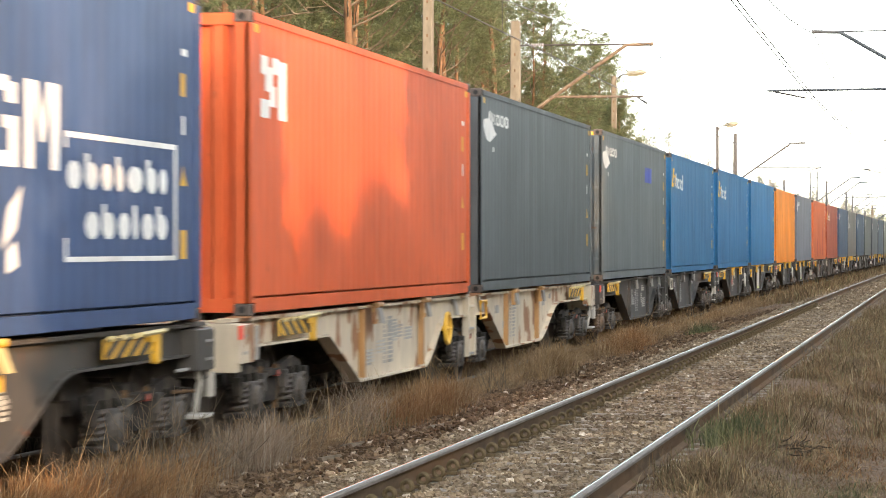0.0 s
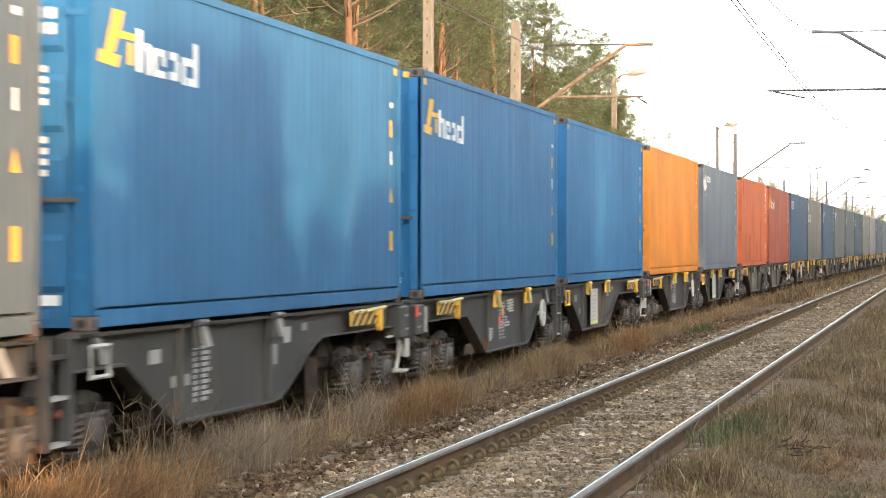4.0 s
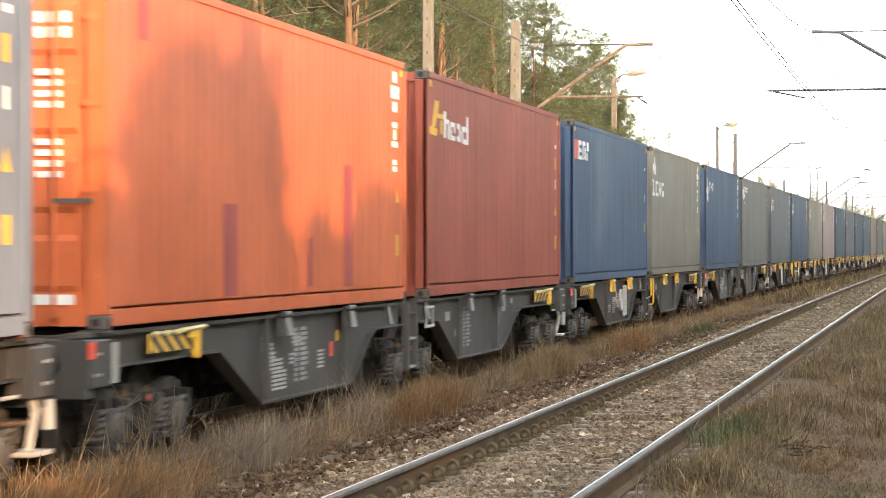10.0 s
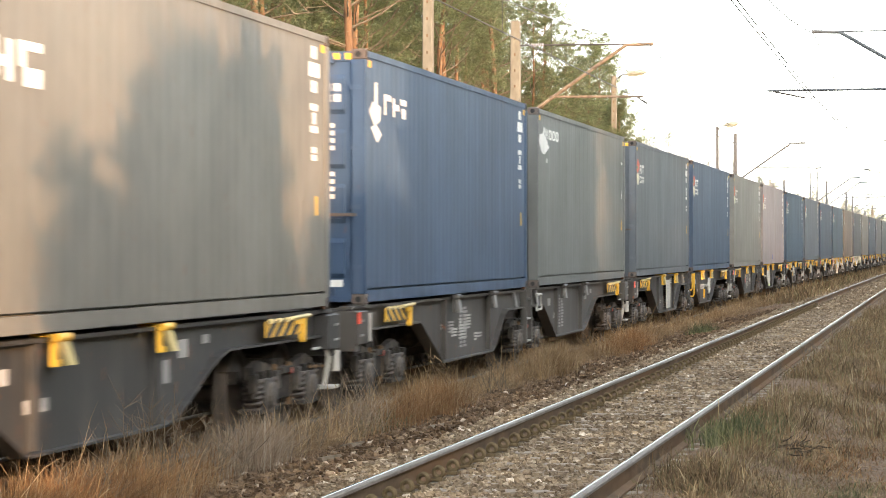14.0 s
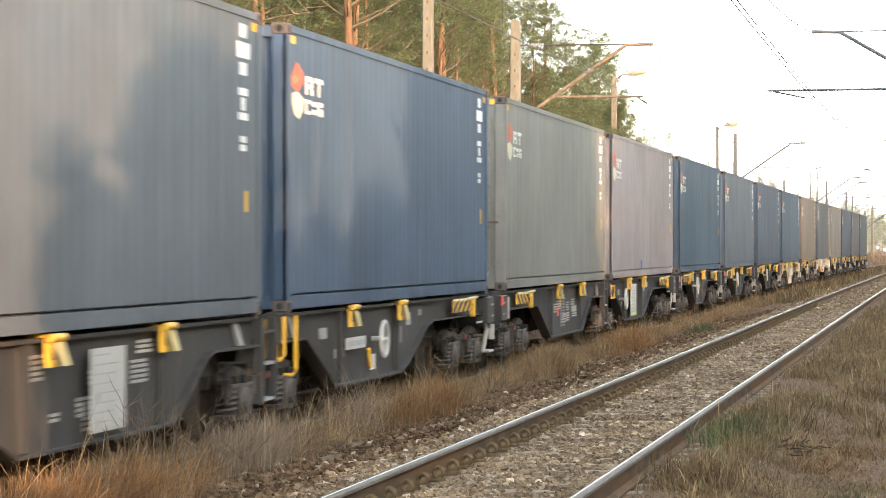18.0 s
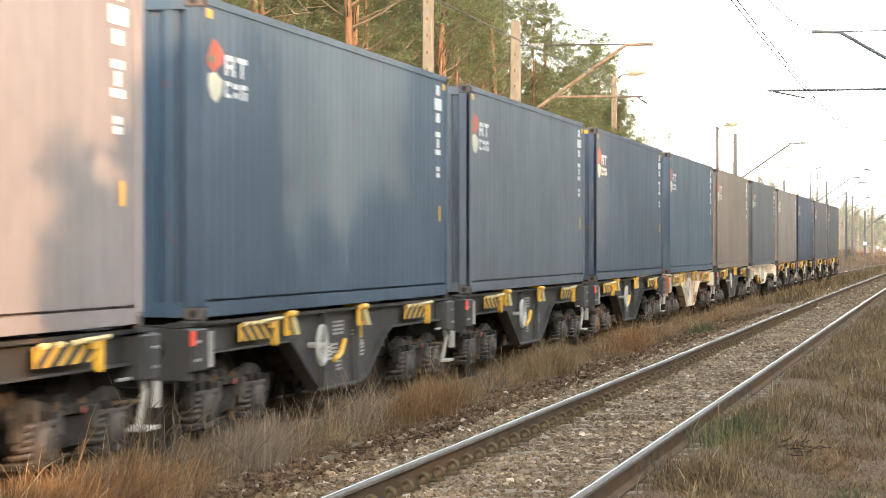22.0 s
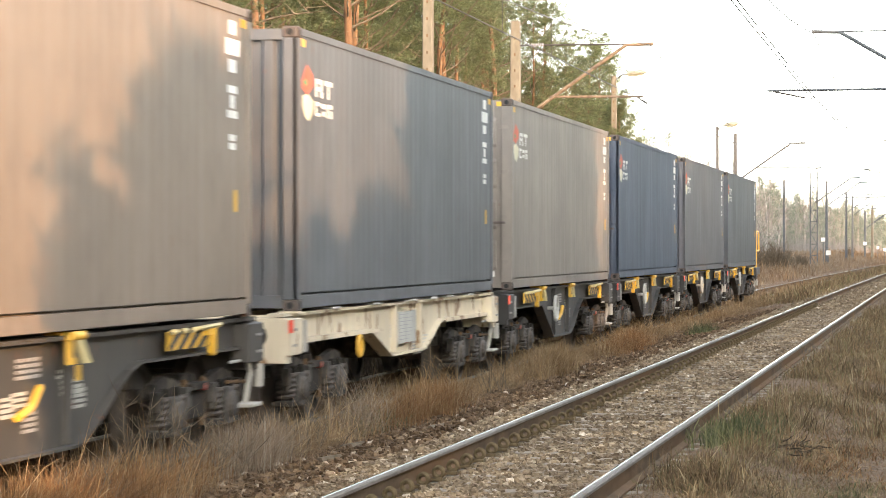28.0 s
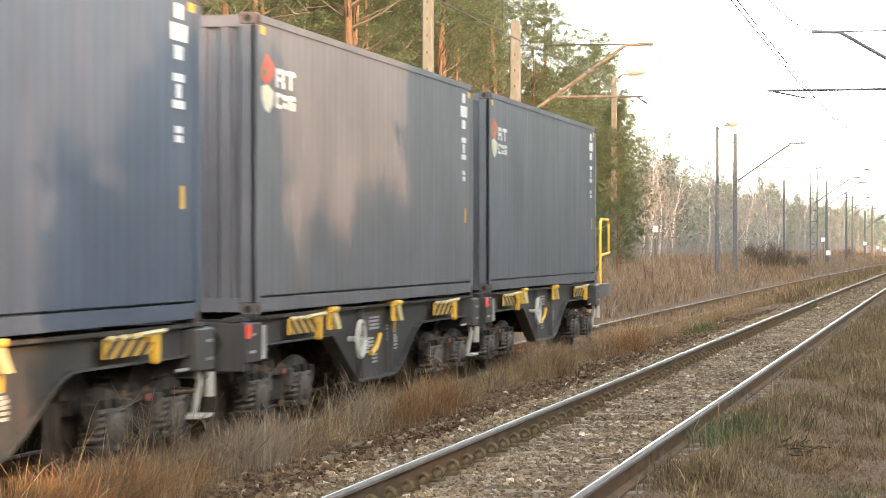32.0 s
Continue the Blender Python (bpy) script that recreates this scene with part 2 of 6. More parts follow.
SLEEPER = rough_stuff("sleeper_concrete", [(0.3, (0.150, 0.122, 0.092)), (0.7, (0.285, 0.240, 0.190))], 12.0, 0.95, 0.5, 0.012, second=(0.175, 0.135, 0.095))
RUST = rough_stuff("rusty_steel", [(0.3, (0.060, 0.041, 0.026)), (0.55, (0.115, 0.078, 0.046)), (0.8, (0.175, 0.112, 0.062))], 9.0, 0.9, 0.4, 0.005, (1, 0.25, 1), second=(0.130, 0.074, 0.036))
RAIL_TOP = rough_stuff("worn_rail_head", [(0.3, (0.120, 0.102, 0.084)), (0.7, (0.190, 0.168, 0.146))], 20.0, 0.62, 0.05, 0.001, (6, 0.2, 1))
RAIL_TOP.node_tree.nodes["Principled BSDF"].inputs["Specular IOR Level"].default_value = 0.03
RAIL_BAND = rough_stuff("polished_rail_band", [(0.3, (0.22, 0.205, 0.185)), (0.7, (0.30, 0.28, 0.255))], 20.0, 0.07, 0.0, 0.001, (6, 0.2, 1), metal=1.0)
CLIP = rough_stuff("clip_steel", [(0.3, (0.065, 0.046, 0.023)), (0.7, (0.15, 0.108, 0.058))], 16.0, 0.85, 0.2, 0.003)
MAST_STEEL = rough_stuff("mast_steel", [(0.3, (0.050, 0.053, 0.055)), (0.7, (0.108, 0.116, 0.119))], 8.0, 0.7, 0.2, 0.004)
ARM_STEEL = rough_stuff("rusty_tube", [(0.3, (0.105, 0.072, 0.045)), (0.7, (0.20, 0.145, 0.095))], 10.0, 0.75, 0.2, 0.003)
# Distance haze is put into these two colours: paler, greyer than near trees.
HAZE_GREEN = island_stuff("hazed_needles", [(0.0, (0.120, 0.142, 0.112)), (0.6, (0.185, 0.205, 0.165)), (1.0, (0.245, 0.250, 0.205))], 0.9, 0.45)
HAZE_BARE = rough_stuff("hazed_twig", [(0.3, (0.170, 0.155, 0.140)), (0.7, (0.270, 0.250, 0.228))], 5.0, 0.9, 0.0)
WIRE = rough_stuff("copper_wire", [(0.3, (0.040, 0.036, 0.033)), (0.7, (0.075, 0.068, 0.062))], 10.0, 0.75, 0.0)
GEAR = rough_stuff("bogie_steel", [(0.25, (0.012, 0.011, 0.009)), (0.5, (0.034, 0.029, 0.024)), (0.75, (0.10, 0.080, 0.058))], 7.0, 0.85, 0.4, 0.006)
CAST_STEEL = rough_stuff("cast_steel", [(0.25, (0.022, 0.019, 0.015)), (0.5, (0.050, 0.042, 0.034)), (0.75, (0.110, 0.088, 0.064))], 7.0, 0.75, 0.4, 0.006)
SPRING = rough_stuff("spring_steel", [(0.3, (0.025, 0.021, 0.018)), (0.7, (0.10, 0.078, 0.058))], 9.0, 0.7, 0.2, 0.003)
WHEEL = rough_stuff("wheel_steel", [(0.3, (0.025, 0.021, 0.018)), (0.7, (0.075, 0.056, 0.040))], 6.0, 0.7, 0.2, 0.003)
WHITE = paint("white_paint", (0.74, 0.73, 0.69), 0.5, 0.15, 2.0, dusty=0.4)
BANK = island_stuff("bank_straw", [(0.0, (0.21, 0.150, 0.100)), (0.4, (0.29, 0.225, 0.160)), (0.6, (0.150, 0.100, 0.066)), (0.9, (0.36, 0.305, 0.235)), (1.0, (0.11, 0.082, 0.062))], 0.85, 0.2)
PLATE = paint("plate_white", (0.44, 0.43, 0.38), 0.55, 0.3, 23.0, dusty=0.5)
PALE_YELLOW = paint("pale_yellow_paint", (0.62, 0.50, 0.22), 0.5, 0.2, 16.0, dusty=0.3)
DULL = paint("dull_grey_paint", (0.32, 0.31, 0.29), 0.6, 0.4, 17.0, dusty=0.4)
YELLOW = paint("yellow_paint", (0.72, 0.40, 0.03), 0.5, 0.25, 3.0, dusty=0.3)
BLACK = paint("black_paint", (0.02, 0.02, 0.022), 0.5, 0.15, 4.0, dusty=0.25)
DULL_RED = paint("dull_red_paint", (0.30, 0.045, 0.028), 0.6, 0.4, 18.0, dusty=0.4)
PALE_GREY = paint("pale_grey_paint", (0.33, 0.31, 0.27), 0.55, 0.5, 19.0, dusty=0.4)
RED = paint("red_plastic", (0.75, 0.07, 0.03), 0.35, 0.05, 5.0, dusty=0.1)
GREENISH = paint("lime_paint", (0.50, 0.60, 0.22), 0.5, 0.1, 6.0, dusty=0.1)
INK = paint("dark_ink", (0.30, 0.30, 0.30), 0.6, 0.05, 7.0, dusty=0.1)
CASTING = paint("casting_paint", (0.10, 0.075, 0.06), 0.6, 0.6, 8.0)
HOLE = paint("shadowed_steel", (0.012, 0.011, 0.010), 0.9, 0.1, 9.0, dusty=0.05)
BODY = paint("body_proto", (0.1, 0.1, 0.1))
FRAME = paint("frame_proto", (0.1, 0.1, 0.1))
LAMP_SHELL = paint("lamp_shell", (0.24, 0.245, 0.19), 0.5, 0.2, 21.0, dusty=0.3)
GLASS, gn, gl, gb = node_material("lamp_glass", 0.25)
gb.inputs["Base Color"].default_value = (0.38, 0.38, 0.28, 1)

# ---- ground ----
def build_ground():
    xs = sorted(set([-400, -250, -150, -100, -75, -60, -50, -42, -36] + [-30 + i * 1.25 for i in range(15)] + [-11.5 + 0.3 * i for i in range(50)] +
                    [4, 6, 9, 14, 22, 35, 60, 110, 200, 400]))
    ys = [-400, -200, -100, -50, -25, -10, 0, 6, 10, 13] + [15 + i * 0.5 for i in range(110)] + [70 + 2 * i for i in range(40)] + \
        [155, 165, 180, 200, 225, 250, 290, 340, 400, 500, 650, 900, 1300, 2200, 4000]
    verts = [(x + bend(y), y, ground_z(x + bend(y), y)) for y in ys for x in xs]
    w = len(xs)
    faces = [(j * w + i, j * w + i + 1, (j + 1) * w + i + 1, (j + 1) * w + i) for j in range(len(ys) - 1) for i in range(w - 1)]
    s = Shape().add(verts, faces)
    g = part("ground", s, SOIL, smooth=True)
    tagged(g, "brown soil and dry grass along the railway line", "ground", kind="structure")


build_ground()


# ---- tracks ----
RAIL_POLY = [(-0.036, -0.012), (-0.026, -0.002), (0.026, -0.002), (0.036, -0.012), (0.036, -0.03), (0.012, -0.045), (0.012, -0.135), (0.065, -0.155), (0.065, -0.17), (-0.065, -0.17), (-0.065, -0.155),
             (-0.012, -0.135), (-0.012, -0.045), (-0.036, -0.03)]


def sweep(poly, x0, z0, ys):
    s = Shape()
    n = len(poly)
    verts = [(x0 + px + bend(y), y, z0 + pz) for y in ys for px, pz in poly]
    faces = [(j * n + i, j * n + (i + 1) % n, (j + 1) * n + (i + 1) % n, (j + 1) * n + i) for j in range(len(ys) - 1) for i in range(n)]
    return s.add(verts, faces)


RAIL_YS = [-60, 0, 40, 70] + [70 + 15 * i for i in range(1, 50)]


def build_track(name, cx, z, label):
    t = tagged(new(name), label, "railway track", kind="structure")
    for k, side in enumerate((-1, 1)):
        x = cx + side * 0.752
        r = part("rail", sweep(RAIL_POLY, x, z - 0.003, RAIL_YS), RUST, t, "rusty rail web and foot")
        part("rail_head", sweep([(-0.036, -0.010), (-0.028, -0.001), (0.028, -0.001), (0.036, -0.010), (0.037, -0.028), (-0.037, -0.028)], x, z, RAIL_YS), RAIL_TOP, r, "worn grey rail head")
        part("running_band", sweep([(-0.027, 0.000), (-0.024, 0.0012), (-0.011, 0.0012), (-0.008, 0.000)], x, z, RAIL_YS), RAIL_BAND, r, "polished running band")
    return t


near_track = build_track("near_track", NEAR_X, 0.0, "empty railway track with polished rails on stone ballast")
far_track = build_track("far_track", FAR_X, FAR_Z, "overgrown railway track that carries the train")


# ---- containers ----
PITCH = 11.86 / 42
SIDE_X = 1.215


def wave(y):
    """Depth of the side wall's corrugation at y, below the outer faces."""
    k = ((y + 5.93) % PITCH) / PITCH
    d = 0.0022
    if k < 0.36:
        return 0.0
    if k < 0.50:
        return d * (k - 0.36) / 0.14
    if k < 0.86:
        return d
    return d * (1.0 - (k - 0.86) / 0.14)


def wave_breaks(a, b):
    out = [a, b]
    i = math.floor((a + 5.93) / PITCH) - 1
    while -5.93 + i * PITCH < b:
        out += [y for y in (-5.93 + (i + q) * PITCH for q in (0.0, 0.36, 0.50, 0.86)) if a < y < b]
        i += 1
    return sorted(set(round(y, 5) for y in out))


def side_sheet(sign):
    s = Shape()
    ys = wave_breaks(-5.93, 5.93)
    verts = []
    for y in ys:
        x = sign * (SIDE_X - 0.006 - wave(y))
        verts += [(x, y, 0.185), (x, y, 2.83)]
    return s.add(verts, [(2 * i, 2 * i + 2, 2 * i + 3, 2 * i + 1) if sign > 0 else (2 * i + 1, 2 * i + 3, 2 * i + 2, 2 * i) for i in range(len(ys) - 1)])


def end_sheet(y0, out):
    """A corrugated blank end at y0 that faces along out."""
    s = Shape()
    n = 9
    verts, faces = [], []
    xs = []
    for i in range(n):
        a = -1.09 + 2.18 * i / n
        p = 2.18 / n
        xs += [(a, 0), (a + 0.42 * p, 0), (a + 0.5 * p, 0.045), (a + 0.92 * p, 0.045)]
    xs.append((1.09, 0))
    for x, d in xs:
        verts += [(x, y0 - out * d, 0.14), (x, y0 - out * d, 2.80)]
    return s.add(verts, [(2 * i, 2 * i + 2, 2 * i + 3, 2 * i + 1) for i in range(len(xs) - 1)])


def decal(shape, polys, lift=0.004):
    """Convex shapes in (y, z) painted on the near wall: they follow its corrugation."""
    for poly in polys:
        a, b = min(p[0] for p in poly), max(p[0] for p in poly)
        ys = wave_breaks(a, b)
        corners = [p[0] for p in poly]
        ys = sorted(set(ys + corners + [a + (b - a) * i / 6 for i in range(1, 6)]))
        cols = []
        for y in ys:
            zs = []
            for (ya, za), (yb, zb) in zip(poly, poly[1:] + poly[:1]):
                if abs(yb - ya) < 1e-9:
                    if abs(y - ya) < 1e-6:
                        zs += [za, zb]
                elif min(ya, yb) - 1e-9 <= y <= max(ya, yb) + 1e-9:
                    zs.append(za + (zb - za) * (y - ya) / (yb - ya))
            if zs:
                cols.append((y, min(zs), max(zs)))
        verts, faces = [], []
        for y, z0, z1 in cols:
            x = SIDE_X - 0.006 - wave(y) + lift
            verts += [(x, y, z0), (x, y, z1)]
        shape.add(verts, [(2 * i, 2 * i + 2, 2 * i + 3, 2 * i + 1) for i in range(len(cols) - 1)])
    return shape


def rect(y0, z0, y1, z1):
    return [(y0, z0), (y1, z0), (y1, z1), (y0, z1)]


def oval(y, z, ry, rz, n=12):
    return [(y + ry * math.cos(i * math.tau / n), z + rz * math.sin(i * math.tau / n)) for i in range(n)]


def build_container(doors):
    c = empty("shipping_container", "forty foot steel shipping container on a wagon", "container", "containers on the train")
    part("side_panel", side_sheet(1), BODY, c)
    part("side_panel", side_sheet(-1), BODY, c)
    for sg in (1, -1):
        x0, x1 = sorted((sg * 1.155, sg * 1.219))
        part("bottom_rail", Shape().box(x0, x1, -5.93, 5.93, 0.03, 0.162).box(min(sg * 1.10, sg * 1.156), max(sg * 1.10, sg * 1.156), -5.93, 5.93, 0.02, 0.20), BODY, c)
        part("top_rail", Shape().box(x0, x1, -5.93, 5.93, 2.81, 2.882), BODY, c)
    ry = [-5.93 + i * 11.86 / 80 for i in range(81)]
    roof = Shape().add([(x, y, 2.872 + (0.012 if i % 2 else 0.0)) for i, y in enumerate(ry) for x in (-1.17, 1.17)],
                       [(2 * i, 2 * i + 1, 2 * i + 3, 2 * i + 2) for i in range(80)])
    part("roof", roof, BODY, c)
    part("underframe", Shape().box(-1.12, 1.12, -5.95, 5.95, 0.06, 0.15), FLOOR_STEEL, c)
    post = Shape().box(-0.16, 0.0, 0.0, 0.11, 0.118, 2.778).box(-0.06, 0.002, 0.0, 0.165, 0.118, 2.778).mesh("corner_post", bevel=0.008)
    cast = Shape().box(-0.162, 0.0, 0.0, 0.178, 0.0, 0.118).mesh("corner_casting", bevel=0.012)
    # Flat discs on the castings: the holes' inner shade is their dark paint.
    eyes = [Shape().tube([(0.0, 0.089, 0.059), (0.004, 0.089, 0.059)], 0.036, 10).mesh("hole_disc"),
            Shape().tube([(-0.085, 0.0, 0.059), (-0.085, -0.004, 0.059)], 0.036, 10).mesh("hole_disc")]
    for sg in (1, -1):
        for end in (1, -1):
            m = Matrix.Translation((sg * 1.219, end * 6.096, 0)) @ Matrix.Diagonal((sg, -end, 1, 1))
            p = part("corner_post", post, BODY, c)
            p.matrix_local = m
            for z in (0.0, 2.778):
                q = part("corner_casting", cast, CASTING, c)
                q.matrix_local = Matrix.Translation((0, 0, z)) @ m
                for hole in eyes:
                    part("hole_disc", hole, HOLE, q)
    for z0, z1, nm in ((0.03, 0.16, "end_sill"), (2.76, 2.87, "end_header")):
        for end in (1, -1):
            y = end * 6.07
            part(nm, Shape().box(-1.06, 1.06, min(y, y - end * 0.08), max(y, y - end * 0.08), z0, z1), BODY, c)
    part("end_panel", end_sheet(6.05, 1), BODY, c)
    if not doors:
        part("end_panel", end_sheet(-6.05, -1), BODY, c)
    else:
        for sg in (1, -1):
            a, b = sorted((sg * 0.012, sg * 1.075))
            d = part("door", Shape().box(a, b, -6.05, -6.0, 0.15, 2.76), BODY, c)
            for k in range(4):
                z = 0.30 + k * 0.62
                part("door_rib", Shape().prism([(-6.052, z), (-6.085, z + 0.05), (-6.085, z + 0.40), (-6.052, z + 0.45)], a + 0.10, b - 0.10), BODY, d)
            for xr in (0.30, 0.80):
                part("lock_rod", Shape().tube([(sg * xr, -6.115, 0.08), (sg * xr, -6.115, 2.84)], 0.019, 6)
                     .box(sg * xr - 0.05, sg * xr + 0.05, -6.13, -6.06, 0.10, 0.17).box(sg * xr - 0.05, sg * xr + 0.05, -6.13, -6.06, 2.74, 2.81), BODY, d)
                part("handle", Shape().box(min(sg * xr, sg * (xr + 0.32)), max(sg * xr, sg * (xr + 0.32)), -6.135, -6.115, 1.18 if xr < 0.5 else 1.0, 1.215 if xr < 0.5 else 1.035), CASTING, d)
            for k in range(4):
                z = 0.40 + k * 0.68
                part("hinge", Shape().box(min(sg * 1.04, sg * 1.16), max(sg * 1.04, sg * 1.16), -6.105, -6.05, z, z + 0.05), BODY, d)
        marks = Shape()
        for z in (2.42, 2.30):
            for i in range(6):
                marks.box(0.30 + i * 0.11, 0.38 + i * 0.11, -6.092, -6.088, z, z + 0.085)
        for z0 in (1.75, 1.2):
            for i in range(4):
                marks.box(0.36, 0.58, -6.092, -6.088, z0 + i * 0.085, z0 + i * 0.085 + 0.05)
                marks.box(0.64, 0.86, -6.092, -6.088, z0 + i * 0.085, z0 + i * 0.085 + 0.05)
        marks.box(0.62, 0.95, -6.062, -6.058, 0.20, 0.28)
        part("lettering", marks, WHITE, c, "white code lettering in bars")
        for xs in (0.70, 0.84, 0.98):
            part("height_stripe", Shape().prism([(-6.078, 2.78), (-6.073, 2.78), (-6.073, 2.85), (-6.078, 2.85)], xs, xs + 0.08), YELLOW, c)
    return c


FLOOR_STEEL = rough_stuff("floor_steel", [(0.3, (0.02, 0.018, 0.016)), (0.7, (0.06, 0.05, 0.04))], 6.0, 0.9, 0.2)


def code_column(shape, y=5.42, top=2.74):
    for z, w, h in ((0.0, 0.26, 0.13), (0.17, 0.50, 0.15), (0.36, 0.28, 0.12), (0.60, 0.34, 0.07), (0.69, 0.16, 0.12), (0.83, 0.36, 0.07), (1.05, 0.24, 0.06), (1.13, 0.24, 0.06)):
        decal(shape, [rect(y - w / 2, top - z - h, y + w / 2, top - z)])
    return shape


def letters(c, y, z, rows, label="white block letters", name="lettering"):
    w = Shape()
    for a, b, z0, z1 in rows:
        decal(w, [rect(y + a, z + z0, y + b, z + z1)])
    part(name, w, WHITE, c, label, kind="stuff")


def logo_hex(c):
    y = -5.90
    part("logo", decal(Shape(), [[(y, 2.36), (y + 0.24, 2.53), (y + 0.52, 2.44), (y + 0.52, 2.32), (y + 0.25, 2.22), (y + 0.02, 2.27)]]), LOGO_RED, c, "red part of the logo")
    part("logo", decal(Shape(), [[(y + 0.04, 2.20), (y + 0.28, 2.23), (y + 0.54, 2.17), (y + 0.50, 2.04), (y + 0.32, 1.95), (y + 0.16, 1.99), (y + 0.03, 2.09)]]), LOGO_LIME, c, "pale yellow part of the logo")
    part("logo", decal(Shape(), [[(y + 0.08, 2.35), (y + 0.22, 2.39), (y + 0.24, 2.33), (y + 0.10, 2.29)]], 0.006), LOGO_GREEN, c, "green part of the logo")
    # R and T above a line of smaller signs
    letters(c, y + 0.62, 2.0, ((0, 0.10, 0.22, 0.41), (0.10, 0.32, 0.36, 0.41), (0.25, 0.34, 0.30, 0.38), (0.10, 0.30, 0.285, 0.325), (0.24, 0.36, 0.22, 0.285),
                               (0.44, 0.80, 0.36, 0.41), (0.57, 0.67, 0.22, 0.36)))
    letters(c, y + 0.62, 2.0, ((0, 0.22, 0.13, 0.17), (0, 0.08, 0.02, 0.13), (0.08, 0.22, 0.02, 0.055), (0.28, 0.48, 0.11, 0.16), (0.32, 0.46, 0.03, 0.08),
                               (0.54, 0.80, 0.12, 0.165), (0.54, 0.64, 0.02, 0.12), (0.70, 0.80, 0.02, 0.10)), "white signs")


def logo_globe(c):
    y = -5.9
    w = Shape()
    decal(w, [[(y + 0.05, 2.47), (y, 2.36), (y + 0.29, 2.19), (y + 0.59, 2.16), (y + 1.15, 2.29), (y + 0.88, 2.40), (y + 0.55, 2.51)],
              [(y + 0.46, 2.49), (y + 0.62, 2.49), (y + 0.66, 2.62), (y + 0.52, 2.60)], rect(y + 0.82, 2.03, y + 0.95, 2.10)])
    part("logo", w, WHITE, c, "white globe")
    t = Shape()
    z = 2.42
    decal(t, [rect(y + 0.72, z, y + 0.82, z + 0.17), [(y + 0.82, z + 0.07), (y + 1.0, z + 0.17), (y + 1.06, z + 0.15), (y + 0.88, z + 0.05)], [(y + 0.86, z + 0.09), (y + 1.0, z), (y + 1.08, z + 0.02), (y + 0.9, z + 0.11)]])
    for a in (1.12, 1.52, 1.92):
        decal(t, [rect(y + a, z + 0.02, y + a + 0.10, z + 0.15), rect(y + a + 0.24, z + 0.02, y + a + 0.34, z + 0.15), rect(y + a + 0.06, z + 0.13, y + a + 0.28, z + 0.17), rect(y + a + 0.06, z, y + a + 0.28, z + 0.04)])
    part("lettering", t, WHITE, c, "white rounded lettering")


def logo_script(c):
    y = -5.92
    part("logo", decal(Shape(), [[(y + 0.40, 2.54), (y + 0.72, 2.54), (y + 0.45, 2.20), (y + 0.18, 2.18)], [(y, 2.10), (y + 0.52, 2.08), (y + 0.60, 2.18), (y + 0.04, 2.20)],
                                 rect(y + 0.50, 2.32, y + 1.05, 2.38), rect(y + 0.80, 2.12, y + 0.94, 2.30)]), YELLOW, c, "yellow hooked sign of the logo")
    letters(c, y + 1.05, 2.05, ((0, 0.16, 0.03, 0.38), (0.16, 0.40, 0.22, 0.28), (0.30, 0.42, 0.02, 0.22), (0.50, 0.60, 0.02, 0.26), (0.60, 0.84, 0.20, 0.26), (0.74, 0.86, 0.12, 0.20), (0.60, 0.86, 0.02, 0.08),
                                (0.96, 1.22, 0.19, 0.26), (1.14, 1.26, 0.02, 0.19), (0.96, 1.14, 0.02, 0.09), (1.36, 1.46, 0.0, 0.24), (1.46, 1.70, 0.17, 0.24), (1.72, 1.86, 0.0, 0.38), (1.50, 1.72, 0.0, 0.07)), "white italic lettering")


def logo_bird(c, name_bar=True):
    w = Shape()
    y = -5.85
    decal(w, [[(y + 0.05, 2.42), (y + 0.30, 2.32), (y + 0.70, 2.36), (y + 0.80, 2.46), (y + 0.4, 2.54), (y + 0.1, 2.50)], rect(y + 0.38, 2.50, y + 0.58, 2.66), [(y + 0.3, 2.34), (y + 0.5, 2.26), (y + 0.75, 2.30), (y + 0.6, 2.40)]])
    part("logo", w, WHITE, c, "white bird sign")
    letters(c, y, 1.80, ((0.0, 0.55, 0.0, 0.07), (0.18, 0.36, 0.07, 0.30), (0.0, 0.30, 0.30, 0.36), (0.70, 0.84, 0.0, 0.34), (0.84, 1.20, 0.27, 0.34), (0.84, 1.30, 0.0, 0.07), (1.40, 1.55, 0.05, 0.34),
                         (1.55, 1.8, 0.12, 0.20), (1.72, 1.86, 0.02, 0.32), (1.98, 2.5, 0.26, 0.33), (1.98, 2.14, 0.14, 0.26), (2.1, 2.5, 0.0, 0.14)))


def logo_swan(c):
    w = Shape()
    y = -5.85
    decal(w, [[(y, 2.20), (y + 0.30, 2.04), (y + 0.62, 2.12), (y + 0.66, 2.28), (y + 0.2, 2.32)], rect(y + 0.30, 2.30, y + 0.46, 2.55), [(y + 0.1, 2.02), (y + 0.45, 1.86), (y + 0.7, 1.96), (y + 0.4, 2.06)]])
    part("logo", w, WHITE, c, "white swan sign")
    letters(c, y + 0.85, 2.20, ((0, 0.12, 0, 0.24), (0.12, 0.42, 0.17, 0.24), (0.52, 0.64, 0, 0.22), (0.64, 0.9, 0.08, 0.15), (0.98, 1.34, 0.16, 0.23), (1.05, 1.3, 0, 0.12)))


